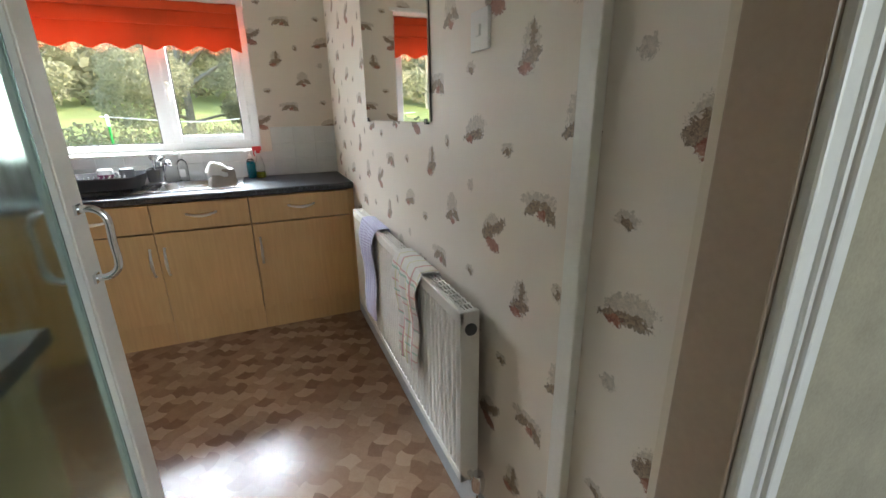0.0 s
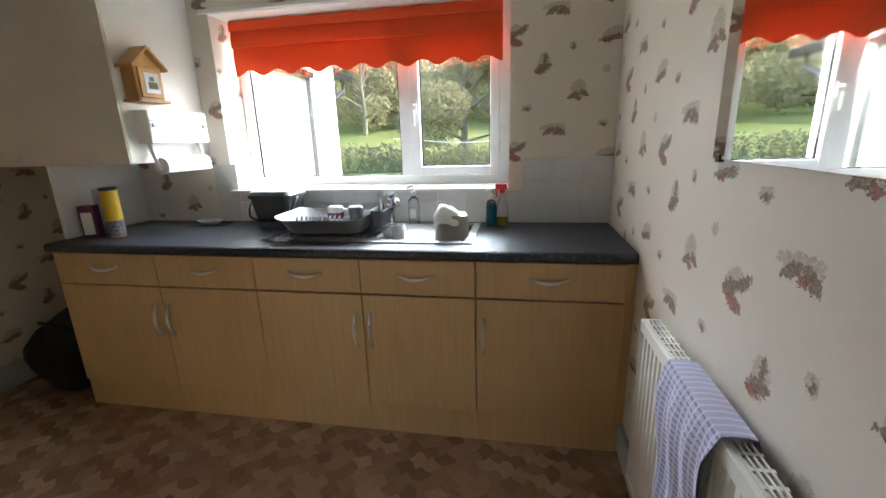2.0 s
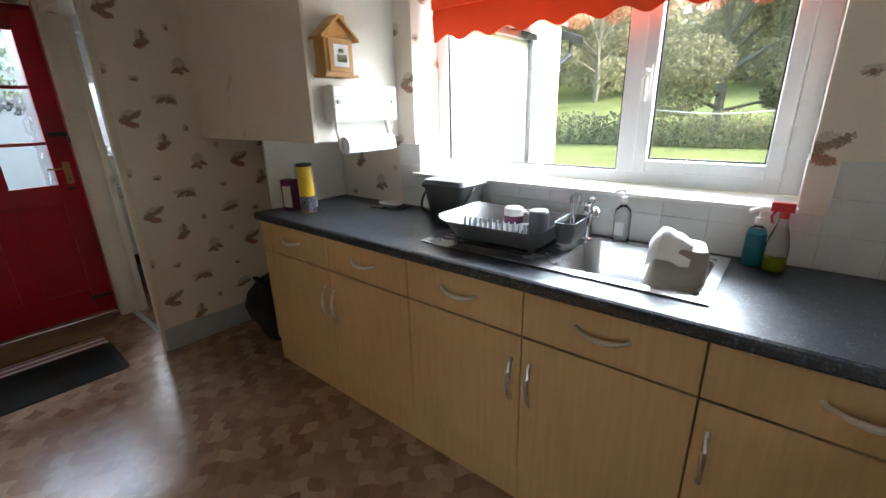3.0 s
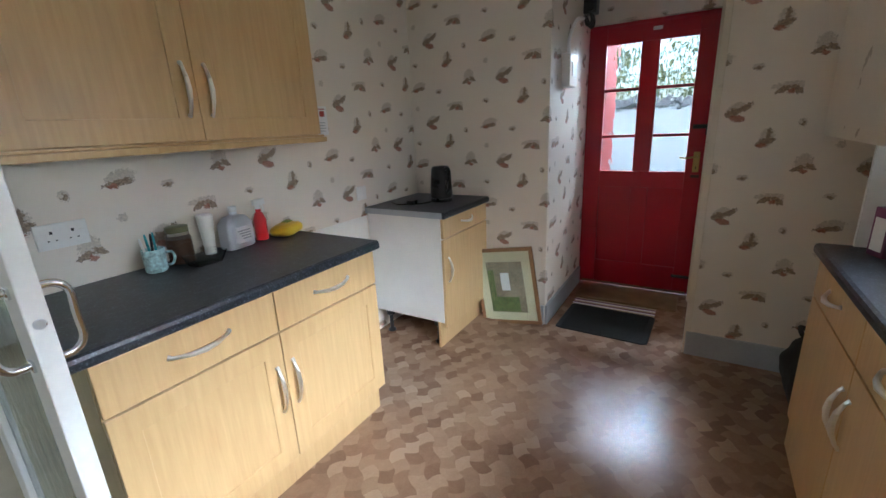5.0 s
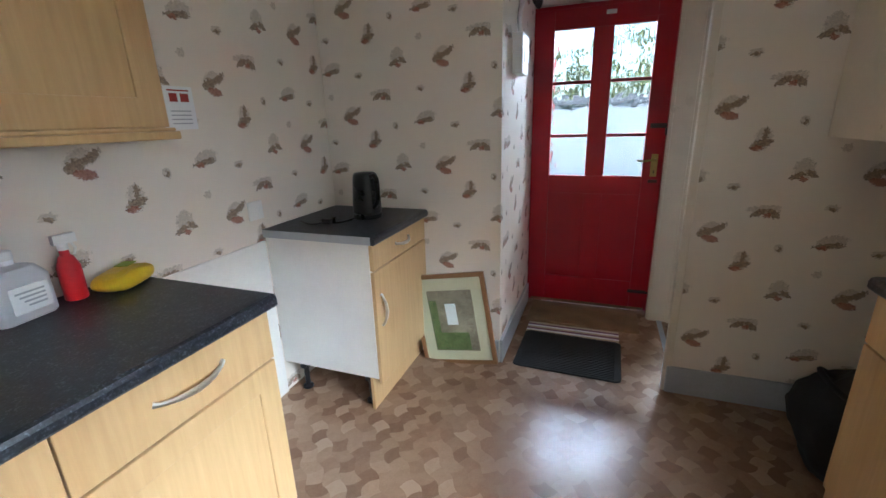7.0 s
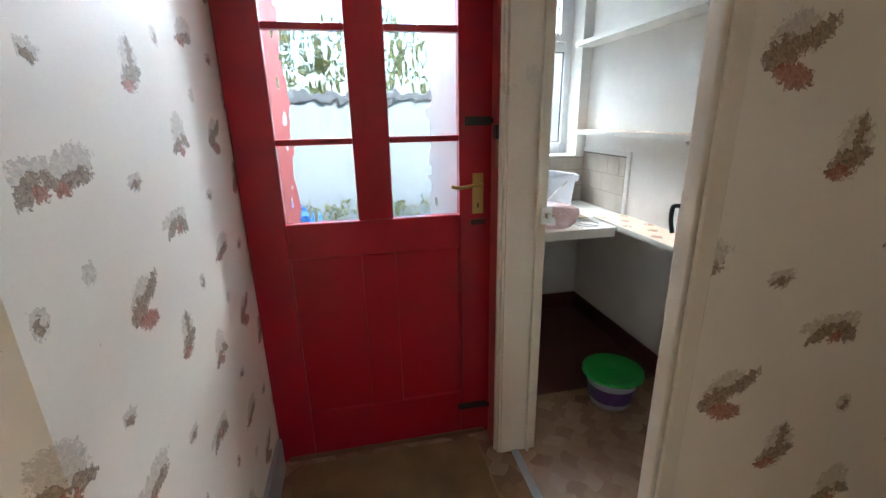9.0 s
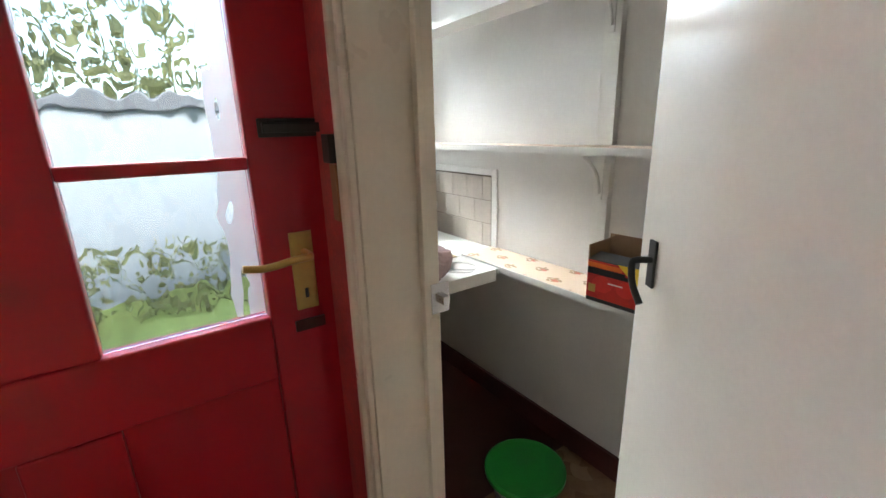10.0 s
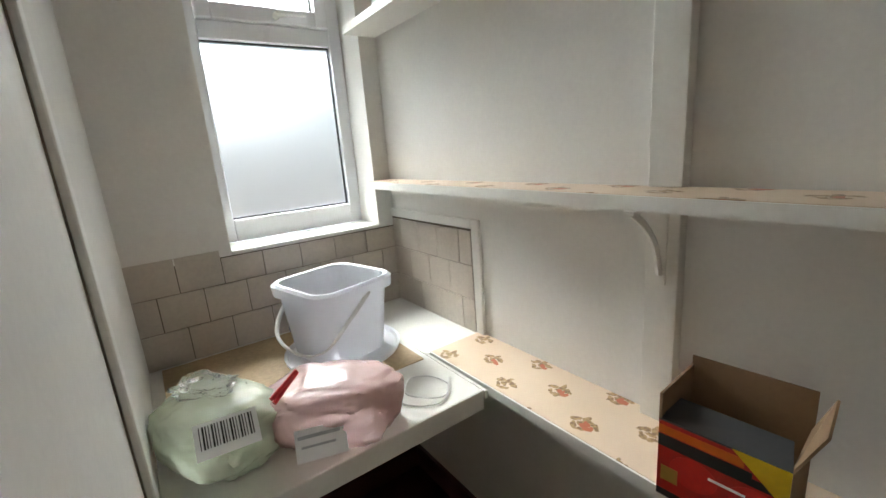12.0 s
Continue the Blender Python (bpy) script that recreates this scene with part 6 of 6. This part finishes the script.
def green_bucket():
    # built at full height, then set to its true low proportions
    b = thing("lidded_tub", (-4.41, -0.355, 0), "clear plastic tub with a bright green lid on the vinyl", "tub")
    bm = bmesh.new()
    lathe(bm, [(0.07, 0), (0.074, 0.004), (0.1, 0.215), (0.097, 0.215), (0.071, 0.007)], 28)
    part("body", bm, M_milky, b, "", 0, True)
    bm = bmesh.new()
    lathe(bm, [(0.0805, 0.045), (0.0925, 0.145), (0.0935, 0.145), (0.0815, 0.045)], 28, 0, 0, False)
    part("label", bm, mat("purple_label", (0.09, 0.04, 0.16), 0.4, var=0.5, scale=30), b, "purple printed label", 0, True)
    bm = bmesh.new()
    lathe(bm, [(0.112, 0.205), (0.115, 0.208), (0.115, 0.228), (0.11, 0.233), (0.104, 0.229), (0.02, 0.229), (0.012, 0.232), (0.002, 0.232)], 36)
    part("lid", bm, M_green, b, "", 0, True)
    b.scale = (1.2, 1.2, 0.75)


green_bucket()


# ---- outdoors ----
def rise(x, y):
    d = max(0.0, y - 22)
    return -0.35 + min(16.0, d * 0.115) + 0.12 * noise.noise(Vector((x * 0.08, y * 0.08, 0))) * min(1, d / 10)


def ground():
    xs = sorted({round(v, 2) for v in list(np.linspace(-30, 30, 31)) + [-400, -200, -100, -60, 60, 100, 200, 400]})
    ys = sorted({round(v, 2) for v in list(np.linspace(-20, 90, 56)) + [-400, -150, -60, 130, 200, 400]})
    vs = [(x, y, rise(x, y)) for y in ys for x in xs]
    n = len(xs)
    fs = [(j * n + i, j * n + i + 1, (j + 1) * n + i + 1, (j + 1) * n + i) for j in range(len(ys) - 1) for i in range(n - 1)]
    me = bpy.data.meshes.new("ground")
    me.from_pydata(vs, [], fs)
    me.materials.append(M_grass)
    tagged(new("ground", me), "lawn and rough field rising to a wooded hill", "ground", "", "structure")


ground()


def leaf_cloud(name, centres, radii, count, size, material, parent=None, seed=1):
    """Many small leaves strewn through uneven clumps."""
    rng = np.random.default_rng(seed)
    vs, fs = [], []
    for (cx, cy, cz), (rx, ry, rz) in zip(centres, radii):
        for k in range(count):
            d = rng.normal(size=3)
            d /= np.linalg.norm(d)
            r = rng.uniform(0.45, 1.0) ** 0.5
            p = np.array((cx + d[0] * rx * r, cy + d[1] * ry * r, cz + d[2] * rz * r))
            a, b = rng.normal(size=3), rng.normal(size=3)
            a /= np.linalg.norm(a)
            b -= a * (a @ b)
            b /= np.linalg.norm(b)
            s = size * rng.uniform(0.6, 1.4)
            i = len(vs)
            vs += [tuple(p - a * s), tuple(p + b * s * 0.5), tuple(p + a * s), tuple(p - b * s * 0.5)]
            fs.append((i, i + 1, i + 2, i + 3))
    me = bpy.data.meshes.new(name)
    me.from_pydata(vs, [], fs)
    me.materials.append(material)
    ob = new(name, me)
    ob.parent = parent
    return ob


def tree(x, y, h, w, material, label, seed, name="tree", leaves=330, size=0.2):
    rng = random.Random(seed)
    z0 = rise(x, y) - 0.1
    t = thing(name, (x, y, z0), label, "tree", "trees behind the hedge")
    bm = bmesh.new()
    tube(bm, smooth_curve([(0, 0, 0), (0.1, 0.05, h * 0.25), (-0.05, 0, h * 0.55), (0.1, 0, h * 0.9)], 3), [h * 0.03 * (1 - 0.085 * i) for i in range(10)], 8)
    cs, rs = [], []
    for i in range(13):
        a, f = rng.uniform(0, 6.28), rng.uniform(0.2, 0.95)
        r = w * (0.5 - 0.3 * abs(f - 0.45)) * rng.uniform(0.5, 1)
        c = (r * math.cos(a), r * math.sin(a), h * f)
        cs.append(c)
        k = w * rng.uniform(0.15, 0.26)
        rs.append((k, k, k * rng.uniform(0.6, 0.9)))
        tube(bm, [(0, 0, h * f * 0.6), (c[0] * 0.5, c[1] * 0.5, h * f * 0.82), c], [h * 0.012, h * 0.008, h * 0.003], 6)
    part("trunk", bm, M_bark, t, "", 0, True)
    leaf_cloud("crown", cs, rs, leaves, size, material, t, seed)


tree(-4.0, 24.5, 9.0, 8.5, M_leaf_pale, "broad pale willow-like tree behind the garden hedge", 3, leaves=2400, size=0.1)
tree(1.5, 26, 9.0, 8.5, M_leaf_pale, "pale green tree behind the garden hedge", 5, leaves=2400, size=0.1)
tree(-16, 40, 9.0, 8.0, M_leaf_pale, "bare twiggy tree at the edge of the field", 8)
tree(7.5, 26, 9.0, 8.5, M_leaf_pale, "tall pale tree behind the garden hedge", 11, leaves=1600, size=0.12)
rng = random.Random(4)
cs, rs = [], []
for i in range(300):
    x, y = rng.uniform(-70, 45), rng.uniform(43, 88)
    h = rng.uniform(5, 9)
    cs.append((x, y, rise(x, y) + h * 0.75))
    rs.append((h * 0.5, h * 0.5, h * 0.75))
tagged(leaf_cloud("woodland", cs, rs, 210, 0.5, M_leaf_pale, None, 9), "far wooded hillside in winter green and brown", "woods", "", "stuff")
cs, rs = [], []
for i in range(90):
    x = -32 + i * 0.6
    cs.append((x, 19.5 + 0.2 * math.sin(i), 0.35))
    rs.append((0.55, 0.5, 0.85 + 0.1 * math.sin(i * 1.7)))
tagged(leaf_cloud("hedge", cs, rs, 260, 0.085, M_leaf_pale, None, 12), "clipped thin garden hedge along the lawn", "hedge", "", "stuff")


def wing():
    w = thing("house_wing", (-3.3, 0.3, -0.35), "white rendered single-storey wing with dark gutter", "house")
    boxes("wall", [(-2.6, 0.0, 0, 0, 3.1, 2.6), (-2.6, 3.1, 0, 0.05, 3.9, 2.78)], M_render, w, "white render")
    bm = bmesh.new()
    loft(bm, [[(0.25, y, 2.58), (0.25, y, 2.66), (-1.3, y, 3.7), (-2.85, y, 2.66), (-2.85, y, 2.58), (-1.3, y, 3.6)] for y in (0.0, 3.1)])
    part("roof", bm, M_slate, w, "dark slate roof")
    bm = bmesh.new()
    loft(bm, [[(0.1, y, 2.76), (0.1, y, 2.84), (-1.3, y, 3.8), (-2.7, y, 2.84), (-2.7, y, 2.76), (-1.3, y, 3.72)] for y in (3.1, 4.0)])
    part("bargeboard", bm, M_slate, w, "dark gable edge")
    boxes("gutter", [(0.02, 0.0, 2.5, 0.13, 3.1, 2.58)], M_black, w, "black gutter", 0.01)
    boxes("gutter", [(-0.1, 3.9, 2.62, 0.02, 4.75, 2.74)], M_black, w, "black gutter end", 0.01)
    bm = bmesh.new()
    tube(bm, [(0.06, 3.06, 2.5), (0.06, 3.06, 2.3), (0.06, 3.06, 0)], 0.034, 10)
    part("downpipe", bm, M_darkgrey, w, "grey downpipe", 0, True)
    bm = bmesh.new()
    tube(bm, [(0.0, 4.35, 2.62), (0.0, 4.35, 2.45), (0.0, 3.96, 2.3), (0.0, 3.94, 2.15)], 0.035, 10)
    part("downpipe", bm, M_black, w, "black swan-neck pipe", 0, True)


wing()
cp = thing("clothes_post", (-5.35, 15.4, -0.35), "green and white clothes-line post on the lawn", "clothes post")
bm = bmesh.new()
lathe(bm, [(0.04, 0), (0.04, 1.4)], 10)
part("post", bm, M_green, cp)
bm = bmesh.new()
lathe(bm, [(0.05, 1.4), (0.05, 1.75), (0.02, 1.8)], 10)
part("cap", bm, M_plastic, cp)
cl = thing("clothes_line", (-3.95, 9.5, 1.33), "white clothes line sagging across the lawn", "clothes line")
bm = bmesh.new()
tube(bm, smooth_curve([(0, 0, 0.02), (2.5, -1.0, -0.12), (5, -2.0, 0.3), (8, -3.2, 1.2)], 6), 0.012, 6)
part("rope", bm, M_plastic, cl, "", 0, True)


def yard():
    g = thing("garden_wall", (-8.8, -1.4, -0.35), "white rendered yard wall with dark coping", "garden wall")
    boxes("wall", [(-0.2, -6, 0, 0, 7, 1.9)], M_dimrender, g)
    boxes("coping", [(-0.27, -6, 1.9, 0.07, 7, 2.02)], M_slate, g, "dark stone coping", 0.02)
    cs = [(-9.6 + 0.2 * math.sin(i), -6 + i * 0.55, 1.95 + 0.2 * math.sin(i * 2.3)) for i in range(24)]
    tagged(leaf_cloud("hedge_behind_wall", cs, [(0.5, 0.5, 0.75)] * 24, 260, 0.07, M_leaf, None, 15), "green shrubs growing above the yard wall", "shrubs", "", "stuff")
    cs = [(-8.3 + 0.1 * math.sin(i), -6 + i * 0.55, -0.05) for i in range(24)]
    tagged(leaf_cloud("border_plants", cs, [(0.35, 0.4, 0.45)] * 24, 160, 0.05, M_leaf, None, 16), "low green plants at the foot of the wall", "plants", "", "stuff")
    p = thing("yard_side_wall", (-5.0, -1.95, -0.35), "red painted rough wall beside the back door", "wall")
    boxes("wall", [(-0.5, -0.05, 0, 0.5, 0.12, 2.5)], M_brick, p, "", 0.012)
    boxes("coping", [(-0.53, -0.08, 2.5, 0.53, 0.15, 2.57)], M_brick, p, "", 0.015)
    b = thing("water_butt", (-6.4, -1.95, -0.35), "bright blue plastic barrel in the yard", "barrel")
    b.scale = (0.5, 0.5, 0.85)
    bm = bmesh.new()
    lathe(bm, [(0.2, 0), (0.24, 0.1), (0.27, 0.4), (0.27, 0.85), (0.24, 1.1), (0.16, 1.15), (0.16, 1.19)], 24)
    part("body", bm, M_blue, b, "", 0, True)


yard()

struct("pantry_wall_strip", [(-4.75, -0.83, 0.77, -4.715, -0.818, 2.35)], M_white, "white painted strip with a cracked edge", "trim", 0.003)
struct("pantry_wall_gap", [(-4.715, -0.83, 0.77, -4.708, -0.828, 2.35)], M_grout, "dark open joint beside the painted strip", "trim")
